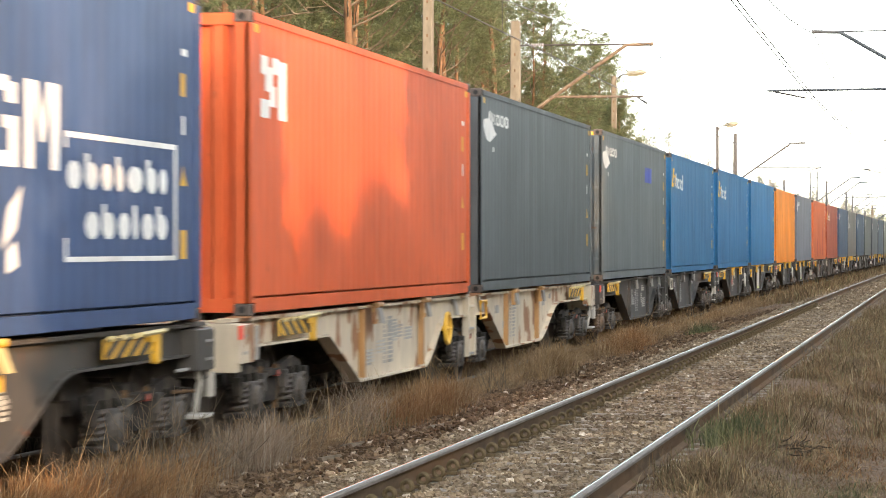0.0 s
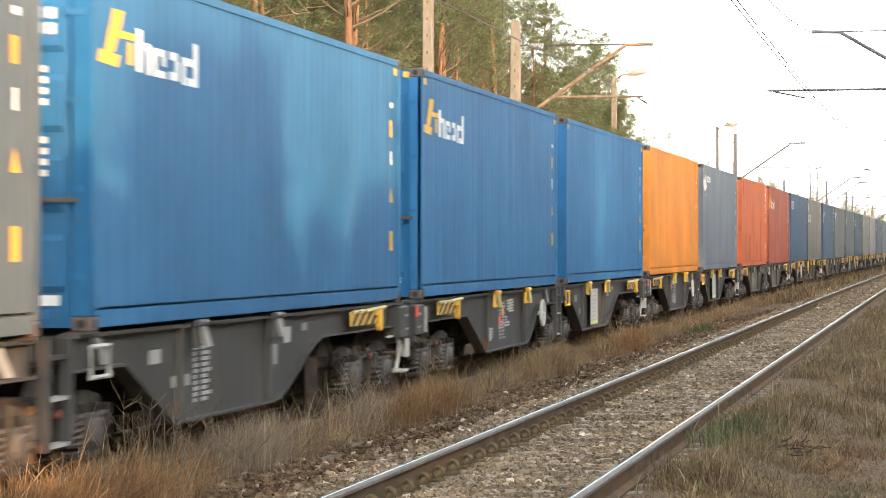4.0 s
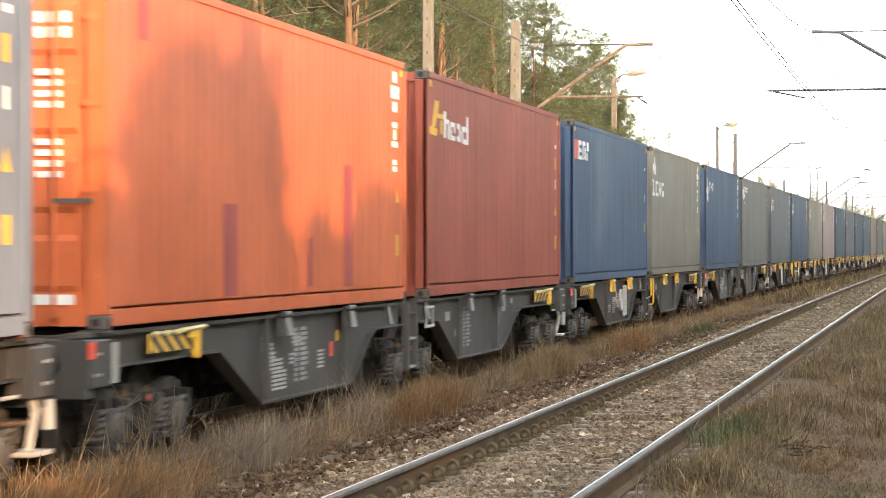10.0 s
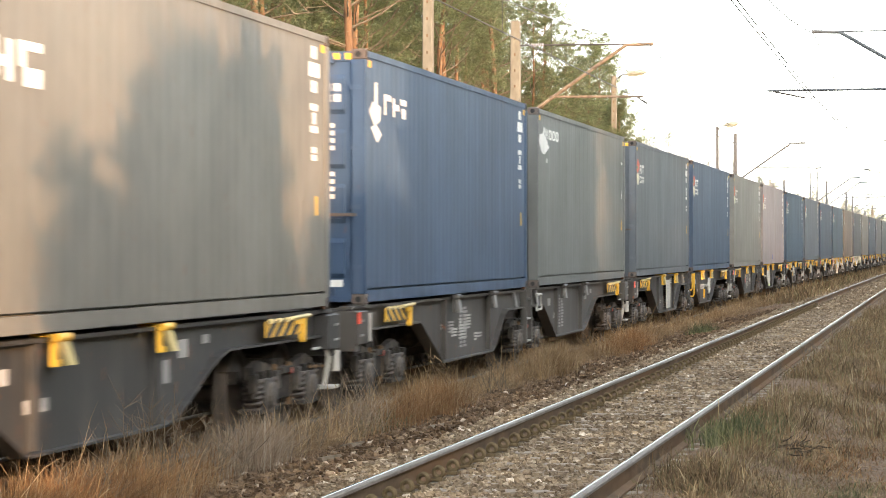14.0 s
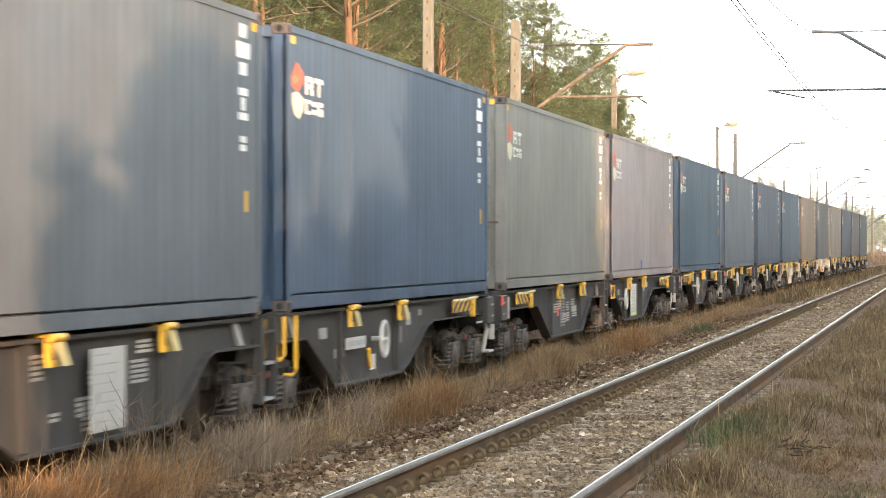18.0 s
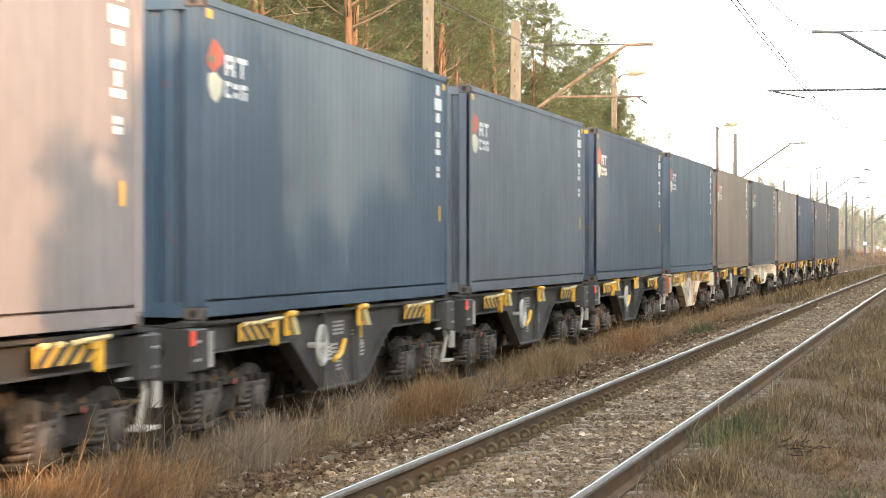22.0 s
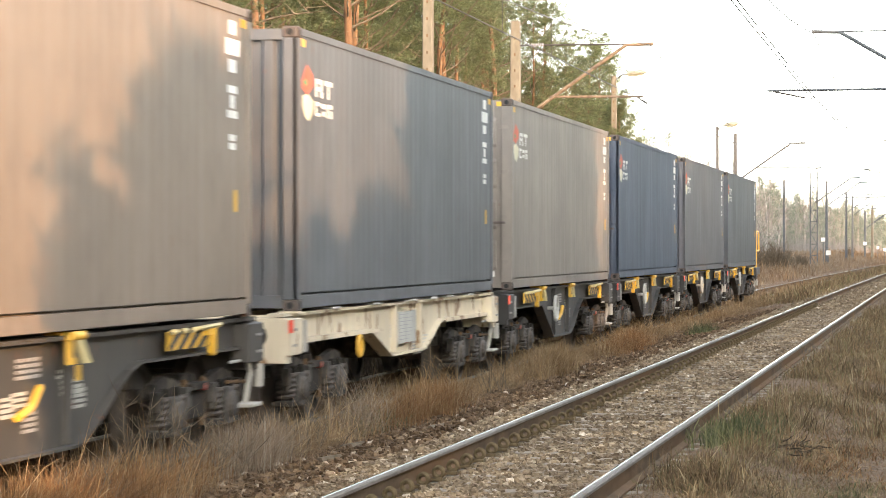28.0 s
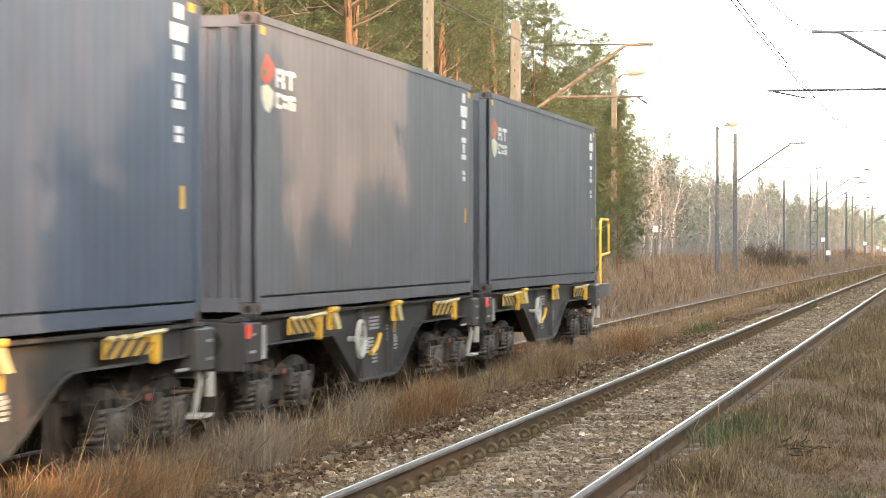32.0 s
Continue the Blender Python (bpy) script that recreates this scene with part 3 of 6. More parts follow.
def logo_flag(c):
    y = -5.95
    part("logo", decal(Shape(), [rect(y, 2.22, y + 0.55, 2.56)]), RED, c, "red field of the logo")
    letters(c, y + 0.58, 2.22, ((0, 0.48, 0.26, 0.34), (0, 0.16, 0.0, 0.26), (0.16, 0.46, 0.13, 0.20), (0.16, 0.50, 0.0, 0.07), (0.58, 0.74, 0.0, 0.34), (0.74, 1.0, 0.26, 0.34), (0.84, 1.04, 0.02, 0.24), (1.12, 1.30, 0.0, 0.15), (1.18, 1.46, 0.18, 0.34)))


def logo_blocks(c):
    letters(c, -5.66, 1.9, ((0.0, 0.30, 0.42, 0.60), (0.18, 0.50, 0.26, 0.50), (0.36, 0.62, 0.12, 0.32), (0.0, 0.36, 0.0, 0.18), (0.70, 1.06, 0.0, 0.58), (0.46, 0.74, 0.44, 0.60)), "white angular logo", "logo")


def logo_large(c):
    letters(c, 0.0, 1.22, ((0.55, 1.05, 0.53, 0.64), (0.50, 0.68, 0.08, 0.56), (0.60, 1.25, 0.0, 0.11), (1.05, 1.26, 0.11, 0.32), (0.92, 1.26, 0.27, 0.36), (0.98, 1.22, 0.45, 0.60)), "large white letter of the logo", "logo")
    w = decal(Shape(), [rect(1.40, 1.22, 1.60, 1.86), rect(1.98, 1.22, 2.18, 1.86), [(1.58, 1.86), (1.74, 1.42), (1.84, 1.42), (1.68, 1.86)], [(1.74, 1.42), (1.84, 1.42), (2.00, 1.86), (1.90, 1.86)]])
    part("logo", w, WHITE, c, "large white letter of the logo")
    part("logo", decal(Shape(), [[(0.9, 0.62), (1.2, 0.78), (1.36, 1.10), (1.05, 0.94)], [(1.0, 0.46), (1.25, 0.52), (1.2, 0.70), (1.02, 0.62)]]), WHITE, c, "white swoosh")
    f = Shape()
    for r in (rect(2.30, 1.48, 5.35, 1.525), rect(2.30, 0.54, 5.35, 0.58), rect(2.30, 0.58, 2.36, 0.72), rect(5.27, 0.58, 5.35, 1.48), rect(2.30, 1.40, 2.36, 1.48)):
        decal(f, [r])
    part("logo_frame", f, WHITE, c, "white outline")
    t = Shape()
    for z, spans in ((1.10, ((2.36, 2.70), (2.80, 3.12), (3.22, 3.50), (3.60, 3.80), (3.90, 4.34), (4.44, 4.76), (4.82, 5.05))), (0.72, ((2.80, 3.16), (3.24, 3.58), (3.66, 3.98), (4.06, 4.20), (4.30, 4.66), (4.74, 5.06)))):
        for i, (a, b) in enumerate(spans):
            decal(t, [oval((a + b) / 2, z + 0.10, (b - a) / 2, 0.11, 10)])
            if i % 2:
                decal(t, [rect(a, z + 0.06, a + 0.10, z + 0.27)])
    part("lettering", t, WHITE, c, "white rounded lettering")


# colour, logo, doors at the end towards the camera, label
LOGO_RED = paint("logo_red", (0.60, 0.115, 0.055), 0.5, 0.2, 11.0, dusty=0.2)
LOGO_LIME = paint("logo_lime", (0.68, 0.64, 0.46), 0.5, 0.2, 12.0, dusty=0.2)
LOGO_GREEN = paint("logo_green", (0.05, 0.25, 0.10), 0.5, 0.2, 13.0, dusty=0.2)
PATCH_BLUE = paint("patch_blue", (0.03, 0.06, 0.34), 0.45, 0.1, 14.0, dusty=0.1)
PATCH_RED = paint("patch_red", (0.30, 0.035, 0.03), 0.5, 0.3, 15.0, dusty=0.2)
YARD = [
    (11.36, (0.030, 0.065, 0.16), logo_large, False, "navy blue shipping container with large white lettering"),
    (25.30, (0.60, 0.100, 0.024), logo_blocks, False, "orange red shipping container with a white angular logo"),
    (38.45, (0.071, 0.085, 0.091), logo_globe, False, "dark slate grey shipping container with a white globe logo"),
    (52.25, (0.080, 0.099, 0.107), logo_globe, True, "slate grey shipping container with a bright blue patch"),
    (65.65, (0.012, 0.114, 0.25), logo_script, True, "deep blue shipping container with yellow and white logo"),
    (79.20, (0.012, 0.124, 0.275), logo_script, True, "bright blue shipping container with yellow and white logo"),
    (92.55, (0.012, 0.128, 0.285), None, False, "bright blue shipping container without a logo"),
    (105.98, (0.71, 0.232, 0.021), None, True, "yellow orange shipping container with doors and lock rods"),
    (119.60, (0.140, 0.157, 0.186), logo_globe, False, "light grey shipping container with a white globe logo"),
    (133.55, (0.50, 0.112, 0.034), None, True, "orange shipping container with dark red repair patches"),
    (147.10, (0.30, 0.066, 0.036), logo_script, False, "brick red shipping container with yellow and white logo"),
    (160.97, (0.028, 0.063, 0.121), logo_flag, False, "dark blue shipping container with red and white logo"),
    (174.05, (0.162, 0.149, 0.125), logo_bird, False, "olive grey shipping container with a white bird logo"),
    (188.10, (0.032, 0.065, 0.121), logo_swan, True, "weathered blue shipping container with a white bird logo"),
    (201.45, (0.112, 0.117, 0.110), logo_globe, False, "grey green shipping container with a white globe logo"),
    (215.66, (0.081, 0.095, 0.108), logo_hex, True, "grey shipping container with a red and yellow logo"),
    (228.90, (0.037, 0.067, 0.113), logo_hex, False, "dark blue shipping container with a red and yellow logo"),
    (242.70, (0.178, 0.173, 0.149), logo_hex, True, "grey beige shipping container with a red and yellow logo"),
    (256.00, (0.259, 0.221, 0.211), logo_hex, False, "pale grey shipping container with a red and yellow logo"),
    (270.00, (0.039, 0.071, 0.106), logo_hex, False, "dark blue shipping container with a red and yellow logo"),
    (283.90, (0.095, 0.110, 0.130), logo_hex, False, "blue grey shipping container with a red and yellow logo"),
    (297.87, (0.050, 0.071, 0.102), logo_hex, True, "dark blue grey shipping container with a red and yellow logo"),
    (311.75, (0.060, 0.091, 0.123), logo_hex, False, "blue grey shipping container with a red and yellow logo"),
    (325.55, (0.216, 0.167, 0.127), logo_hex, False, "grey brown shipping container with a red and yellow logo"),
    (339.64, (0.095, 0.099, 0.106), logo_hex, False, "slate grey shipping container with a red and yellow logo"),
    (353.60, (0.221, 0.190, 0.160), logo_hex, True, "stained grey shipping container with a red and yellow logo"),
    (367.40, (0.056, 0.074, 0.106), logo_hex, True, "dark blue shipping container with a red and yellow logo"),
    (381.58, (0.112, 0.109, 0.116), logo_hex, False, "grey shipping container with a red and yellow logo"),
    (395.20, (0.088, 0.094, 0.102), logo_hex, False, "grey shipping container at the end of the train"),
]

SATIN = (1, 4, 5, 6, 7, 9, 10)      # coats with little gloss
movers = []          # (thing, place along the train at 0 s, height)


def load_containers():
    base_copy, todo = {}, []
    for i, (front, colour, logo, doors, label) in enumerate(YARD):
        if doors in base_copy:
            c = copy_thing(base_copy[doors], Matrix())
        else:
            c = base_copy[doors] = build_container(doors)
        todo.append((c, i))
    for c, i in todo:
        front, colour, logo, doors, label = YARD[i]
        c["label"] = label
        coat = paint("container_paint", colour, 0.42, 0.14 + 0.16 * ((i * 7) % 5) / 5, i * 1.7, dusty=0.16 if i not in SATIN else 0.10, shine=0.40 if i not in SATIN else 0.25)
        repaint(c, {BODY: coat})
        if logo:
            logo(c)
        if logo is logo_hex or i in (9, 12, 13, 16):
            part("lettering", code_column(Shape()), WHITE, c, "white code lettering in bars")
        else:
            part("lettering", decal(Shape(), [rect(5.52, 1.62, 5.60, 1.78), rect(5.50, 2.3, 5.66, 2.36)]), WHITE, c, "white code lettering in bars")
        if i < 11:
            part("sticker", decal(Shape(), [[(5.45, 1.18), (5.66, 1.18), (5.55, 1.36)], rect(5.46, 0.55 + 0.06 * (i % 3), 5.64, 0.80 + 0.04 * (i % 3)), rect(5.46, 1.95, 5.62, 2.15)]), YELLOW, c, "yellow warning labels")
        else:
            part("sticker", decal(Shape(), [rect(5.46, 0.98, 5.60, 1.18)]), YELLOW, c, "yellow label")
        part("corner_mark", decal(Shape(), [rect(-5.92, 2.70, -5.72, 2.78), rect(5.72, 2.70, 5.92, 2.78)]), YELLOW, c, "yellow height marks")
        if i == 3:
            part("patch", decal(Shape(), [rect(1.6, 2.05, 2.95, 2.38)]), PATCH_BLUE, c, "bright blue painted patch")
        if i == 9:
            for n, r in enumerate((rect(-2.5, 0.20, -2.0, 1.05), rect(2.6, 0.22, 3.05, 1.55), rect(-5.2, 2.35, -4.9, 2.75), rect(0.9, 0.25, 1.1, 0.75))):
                part("patch", decal(Shape(), [r]), PATCH_RED, c, "dark red repair patch")
        if i == 18:
            part("patch", decal(Shape(), [rect(-0.9, 0.19, -0.6, 0.36)]), PATCH_BLUE, c, "small blue patch")
        movers.append((c, front + HALF, LOAD))


load_containers()


# ---- wagons ----
def build_bogie():
    """A two-axle bogie with its origin on the rail heads below its pivot."""
    frame_mesh = Shape().box(-0.98, 0.98, -0.20, 0.20, 0.50, 0.78).mesh("bogie", bevel=0.01)
    side = Shape().prism([(-1.32, 0.62), (-1.30, 0.74), (-0.98, 0.80), (-0.55, 0.74), (-0.35, 0.66), (0.35, 0.66), (0.55, 0.74), (0.98, 0.80), (1.30, 0.74), (1.32, 0.62),
                          (1.05, 0.60), (0.62, 0.60), (0.42, 0.44), (0.30, 0.38), (-0.30, 0.38), (-0.42, 0.44), (-0.62, 0.60), (-1.05, 0.60)], 0.98, 1.06).mesh("side_frame", bevel=0.008)
    bearer = Shape().box(0.90, 1.12, -0.30, 0.30, 0.64, 0.70).mesh("side_bearer", bevel=0.006)
    beam = Shape().box(-0.9, 0.9, -0.05, 0.05, 0.58, 0.70).mesh("end_beam")
    pivot = Shape().tube([(0, 0, 0.78), (0, 0, 0.86)], 0.24, 12).mesh("pivot")
    box = Shape()
    box.prism([(-0.17, 0.34), (-0.19, 0.50), (-0.13, 0.62), (0.13, 0.62), (0.19, 0.50), (0.17, 0.34), (0.09, 0.28), (-0.09, 0.28)], 0.0, 0.22)
    box.tube([(0.22, 0, 0.46), (0.26, 0, 0.46)], 0.115, 12).tube([(0.26, 0, 0.46), (0.272, 0, 0.46)], 0.05, 8)
    box.box(0.02, 0.20, -0.36, -0.15, 0.30, 0.34).box(0.02, 0.20, 0.15, 0.36, 0.30, 0.34)
    box_mesh = box.mesh("axle_box", bevel=0.006)
    spr = Shape()
    turns = []
    for i in range(41):
        w = i / 8 * math.tau
        turns.append((0.11 + 0.085 * math.cos(w), 0.085 * math.sin(w), 0.345 + 0.255 * i / 40))
    spr.tube(turns, 0.021, 5)
    spr.box(0.02, 0.20, -0.10, 0.10, 0.60, 0.625)
    spring_mesh = spr.mesh("coil_spring", True)
    wheel = Shape().lathe((0, 0, 0), [(0.07, -0.09), (0.07, 0.10), (0.13, 0.09), (0.30, 0.02), (0.39, 0.03), (0.40, 0.062), (0.455, 0.066), (0.462, -0.03), (0.49, -0.045), (0.485, -0.07),
                                              (0.40, -0.068), (0.39, -0.02), (0.30, -0.02), (0.13, -0.05), (0.07, -0.09)], 28).mesh("wheel", True)
    axle = Shape().tube([(-1.05, 0, 0.46), (1.05, 0, 0.46)], 0.08, 10).mesh("axle", True)
    brake = Shape().prism([(-0.06, 0.18), (0.02, 0.20), (0.05, 0.46), (0.02, 0.70), (-0.06, 0.72), (-0.03, 0.46)], -0.05, 0.05).mesh("brake_shoe")
    return frame_mesh, box_mesh, spring_mesh, wheel, axle, brake, side, bearer, beam, pivot


def build_bogie_gear():
    """Small gear on the outside of a bogie: damper pots, tie bars, levers."""
    damper = Shape().box(1.04, 1.13, -0.055, 0.055, 0.50, 0.68).tube([(1.085, 0, 0.44), (1.085, 0, 0.52)], 0.035, 8).mesh("damper", bevel=0.008)
    cover = Shape().tube([(1.16, 0, 0.46), (1.215, 0, 0.46)], [0.135, 0.11], 14).tube([(1.215, 0, 0.46), (1.225, 0, 0.46)], 0.07, 10).mesh("bearing_cover", bevel=0.006)
    bar = Shape().tube([(1.00, -1.28, 0.31), (1.00, 1.28, 0.31)], 0.020, 6).mesh("tie_bar")
    lever = Shape().prism([(-0.035, 0.30), (0.035, 0.30), (0.05, 0.72), (-0.01, 0.74)], 1.02, 1.06).mesh("brake_lever")
    seat = Shape().box(0.92, 1.14, -0.40, 0.40, 0.285, 0.335).mesh("spring_seat", bevel=0.008)
    guide = Shape().box(1.05, 1.12, -0.035, 0.035, 0.33, 0.70).mesh("horn_guide", bevel=0.006)
    return damper, cover, bar, lever, seat, guide


BOGIE = build_bogie()
BOGIE_GEAR = build_bogie_gear()


def add_bogie(wagon, y):
    frame_mesh, box_mesh, spring_mesh, wheel, axle, brake, side, bearer, beam, pivot = BOGIE
    b = part("bogie", frame_mesh, GEAR, wagon, "dark greasy two-axle bogie")
    b.location = (0, y, 0)
    part("pivot", pivot, GEAR, b)
    for sg in (1, -1):
        part("side_frame", side, GEAR, b).scale = (sg, 1, 1)
        part("side_bearer", bearer, GEAR, b).scale = (sg, 1, 1)
        part("end_beam", beam, GEAR, b).location = (0, sg * 1.25, 0)
    for ya in (-0.9, 0.9):
        part("axle", axle, WHEEL, b).location = (0, ya, 0)
        for sg in (1, -1):
            w = part("wheel", wheel, WHEEL, b)
            w.matrix_local = Matrix.Translation((sg * 0.75, ya, 0.462)) @ Matrix.Diagonal((sg, 1, 1, 1))
            k = part("axle_box", box_mesh, CAST_STEEL, b)
            k.matrix_local = Matrix.Translation((sg * 0.93, ya, 0)) @ Matrix.Diagonal((sg, 1, 1, 1))
            for dy in (-0.265, 0.265):
                s = part("coil_spring", spring_mesh, SPRING, b)
                s.matrix_local = Matrix.Translation((sg * 0.93, ya + dy, 0)) @ Matrix.Diagonal((sg, 1, 1, 1))
            if sg > 0:
                part("brake_shoe", brake, GEAR, b).location = (0.75, ya + (0.50 if ya < 0 else -0.50), 0)
    damper, cover, bar, lever, seat, guide = BOGIE_GEAR
    part("tie_bar", bar, GEAR, b)
    for ya in (-0.9, 0.9):
        part("bearing_cover", cover, CAST_STEEL, b).location = (-0.02, ya, 0)
        part("spring_seat", seat, GEAR, b).location = (0, ya, 0)
        for dy in (-0.45, 0.45):
            part("damper", damper, CAST_STEEL if dy * ya < 0 else GEAR, b).location = (0, ya + dy, 0)
        for dy in (-0.165, 0.165):
            part("horn_guide", guide, GEAR, b).location = (0, ya + dy, 0)
        part("brake_lever", lever, RUST, b).location = (0, ya * 0.34, 0)
    part("brake_cylinder", Shape().tube([(1.07, 0.10, 0.66), (1.13, 0.10, 0.66)], 0.034, 10), DULL_RED, b, "small red brake part")
    return b


TOP = LOAD - 0.018


def smooth_step(y0, z0, y1, z1, n=6):
    return [(y0 + (y1 - y0) * i / n, z0 + (z1 - z0) * (0.5 - 0.5 * math.cos(math.pi * i / n)) * 0.6 + (z1 - z0) * i / n * 0.4) for i in range(n + 1)]


def add_sills(wagon, y0, y1, a, b, c, d, pads, depth=0.84):
    """Both fish-bellied sills from y0 to y1: shallow to a, deep between b and c, shallow from d."""
    hi = TOP - 0.27
    low = TOP - depth
    under = [(y0, hi)] + [(a, hi), (b, low), (c, low)] + smooth_step(c, low, d, hi)[1:] + [(y1, hi)]
    for sg in (1, -1):
        x0, x1 = sorted((sg * 1.06, sg * 1.085))
        part("side_sill", Shape().prism([(y0, TOP)] + under + [(y1, TOP)], x0, x1), FRAME, wagon)
        f0, f1 = sorted((sg * 1.00, sg * 1.16))
        part("bottom_flange", Shape().ribbon(under, f0, f1, -0.022), FRAME, wagon)
        part("top_flange", Shape().box(f0, f1, y0, y1, TOP - 0.03, TOP + 0.004), FRAME, wagon)
        for y in (b + 0.25, c - 0.15):
            part("stiffener", Shape().box(min(sg * 1.085, sg * 1.15), max(sg * 1.085, sg * 1.15), y - 0.05, y + 0.05, low + 0.02, TOP - 0.03), FRAME, wagon)
    for y in pads:
        for sg in (1, -1):
            part("container_pad", Shape().box(min(sg * 1.0, sg * 1.21), max(sg * 1.0, sg * 1.21), y - 0.10, y + 0.10, TOP, LOAD), FRAME, wagon)
    part("centre_sill", Shape().box(-0.30, 0.30, y0 + 0.1, y1 - 0.1, TOP - 0.32, TOP - 0.02), FRAME, wagon)
    # Dark filler added to close the see-through underside, where deep shade lies.
    part("underside_filler", Shape().prism([(a - 0.9, TOP - 0.30), (b - 0.9, low - 0.02), (c + 0.7, low - 0.02), (d + 0.7, TOP - 0.30)], -0.25, 0.25), GEAR, wagon)
    part("air_tank", Shape().tube([(0.55, b + 0.4, TOP - 0.50), (0.55, b + 0.46, TOP - 0.50), (0.55, c - 0.5, TOP - 0.50), (0.55, c - 0.44, TOP - 0.50)], [0.10, 0.19, 0.19, 0.10], 12), GEAR, wagon)
    for k in range(5):
        y = y0 + 0.3 + (y1 - y0 - 0.6) * k / 4
        part("cross_member", Shape().box(-1.06, 1.06, y - 0.08, y + 0.08, TOP - 0.22, TOP - 0.02), FRAME, wagon)


def add_bracket(wagon, y, mat):
    """A folding container spigot with its tilted flap."""
    k = part("spigot_bracket", Shape().box(1.00, 1.22, y - 0.11, y + 0.10, TOP - 0.035, LOAD + 0.012).tube([(1.215, y - 0.13, TOP + 0.0), (1.215, y + 0.16, TOP + 0.0)], 0.036, 8), mat, wagon, bevel=0.006)
    part("flap", Shape().prism([(y - 0.07, TOP - 0.03), (y + 0.14, TOP - 0.03), (y + 0.33, TOP - 0.215), (y + 0.14, TOP - 0.215)], 1.195, 1.228), PALE_YELLOW if mat is YELLOW else DULL, k)
    part("catch", Shape().box(1.16, 1.20, y - 0.12, y - 0.05, TOP - 0.20, TOP - 0.035).box(1.17, 1.215, y - 0.14, y - 0.02, TOP - 0.215, TOP - 0.165), mat, k)


def add_stripes(wagon, y0, y1, flip=1):
    """A hazard-striped guard with lugs along its top, a pale lever bar and a hooked end."""
    low, high = TOP - 0.215, TOP - 0.055
    p = part("striped_panel", Shape().box(1.165, 1.185, y0, y1, low, high), YELLOW, wagon, "yellow panel with black slanted stripes")
    n = 4
    w = (y1 - y0) / n
    k = 0.34 * flip
    for i in range(-1, n + 1):
        a = y0 + (i + 0.28) * w
        b = a + w * 0.54
        lo, hi = (a - k / 2, b - k / 2), (a + k / 2, b + k / 2)
        rows = []
        for f in (0.0, 0.25, 0.5, 0.75, 1.0):
            rows.append((min(max(lo[0] + (hi[0] - lo[0]) * f, y0), y1), min(max(lo[1] + (hi[1] - lo[1]) * f, y0), y1), low + (high - low) * f))
        if max(r[1] - r[0] for r in rows) > 0.03:
            pts = [(r[0], r[2]) for r in rows] + [(r[1] + 1e-4, r[2]) for r in reversed(rows)]
            part("stripe", Shape().prism(pts, 1.186, 1.189), BLACK, p)
    for i in range(4):
        q = y0 + (y1 - y0) * (i + 0.5) / 4
        part("lug", Shape().tube([(1.19, q - 0.07, TOP - 0.055), (1.19, q + 0.07, TOP - 0.055)], 0.024, 8), PALE_YELLOW, p)
    part("rope_hook", Shape().box(1.165, 1.22, y1 - 0.16, y1 + 0.10, TOP - 0.115, TOP - 0.05).box(1.165, 1.225, y1 + 0.02, y1 + 0.13, TOP - 0.25, TOP - 0.05)
         .tube([(1.165, y1 + 0.075, TOP - 0.25), (1.225, y1 + 0.075, TOP - 0.25)], 0.055, 10), YELLOW, wagon)
    part("guard_bar", Shape().tube([(1.215, y1 - 0.45, TOP - 0.045), (1.215, y1 + 0.30, TOP - 0.030)], 0.022, 6), PALE_YELLOW, wagon)


def add_wheel_crank(wagon, y, z, mat):
    h = part("hand_wheel", Shape().ring((1.235, y, z), (1, 0, 0), 0.20, 0.026, 24, 6), mat, wagon, "brake hand wheel")
    part("spoke", Shape().tube([(1.235, y - 0.18, z), (1.235, y + 0.18, z)], 0.011, 6).tube([(1.235, y, z - 0.18), (1.235, y, z + 0.18)], 0.011, 6).tube([(1.08, y, z), (1.25, y, z)], 0.03, 8), mat, h)


def add_board(wagon, y0, y1, z0, z1, green=False):
    bd = part("notice_board", Shape().box(1.155, 1.168, y0, y1, z0, z1), PLATE, wagon, "white notice board with dark lines")
    n = 8
    for i in range(n):
        z = z1 - (z1 - z0) * (i + 0.8) / (n + 0.8)
        w = 0.55 + 0.35 * ((i * 5) % 7) / 7
        part("line", Shape().box(1.168, 1.1705, y0 + 0.04, y0 + 0.04 + (y1 - y0 - 0.08) * w, z, z + (z1 - z0) * 0.018), INK, bd)
    if green:
        part("green_strip", Shape().box(1.168, 1.171, y0 + 0.01, y1 - 0.01, z0 + 0.01, z0 + 0.07), GREENISH, bd)


def add_text(wagon, rows):
    for y, z, w, h in rows:
        part("lettering", Shape().box(1.086, 1.0895, y, y + w, z, z + h), DULL, wagon)


def add_columns(wagon, y):
    """Two upright columns of small white writing on the sill."""
    rng = random.Random(int(y * 10))
    for k, w in ((0.0, 0.16), (0.26, 0.34)):
        s = Shape()
        for r in range(11):
            z = TOP - 0.16 - r * 0.052
            s.box(1.086, 1.0895, y + k, y + k + w * rng.uniform(0.5, 1.0), z - 0.034, z)
        part("lettering", s, DULL, wagon)


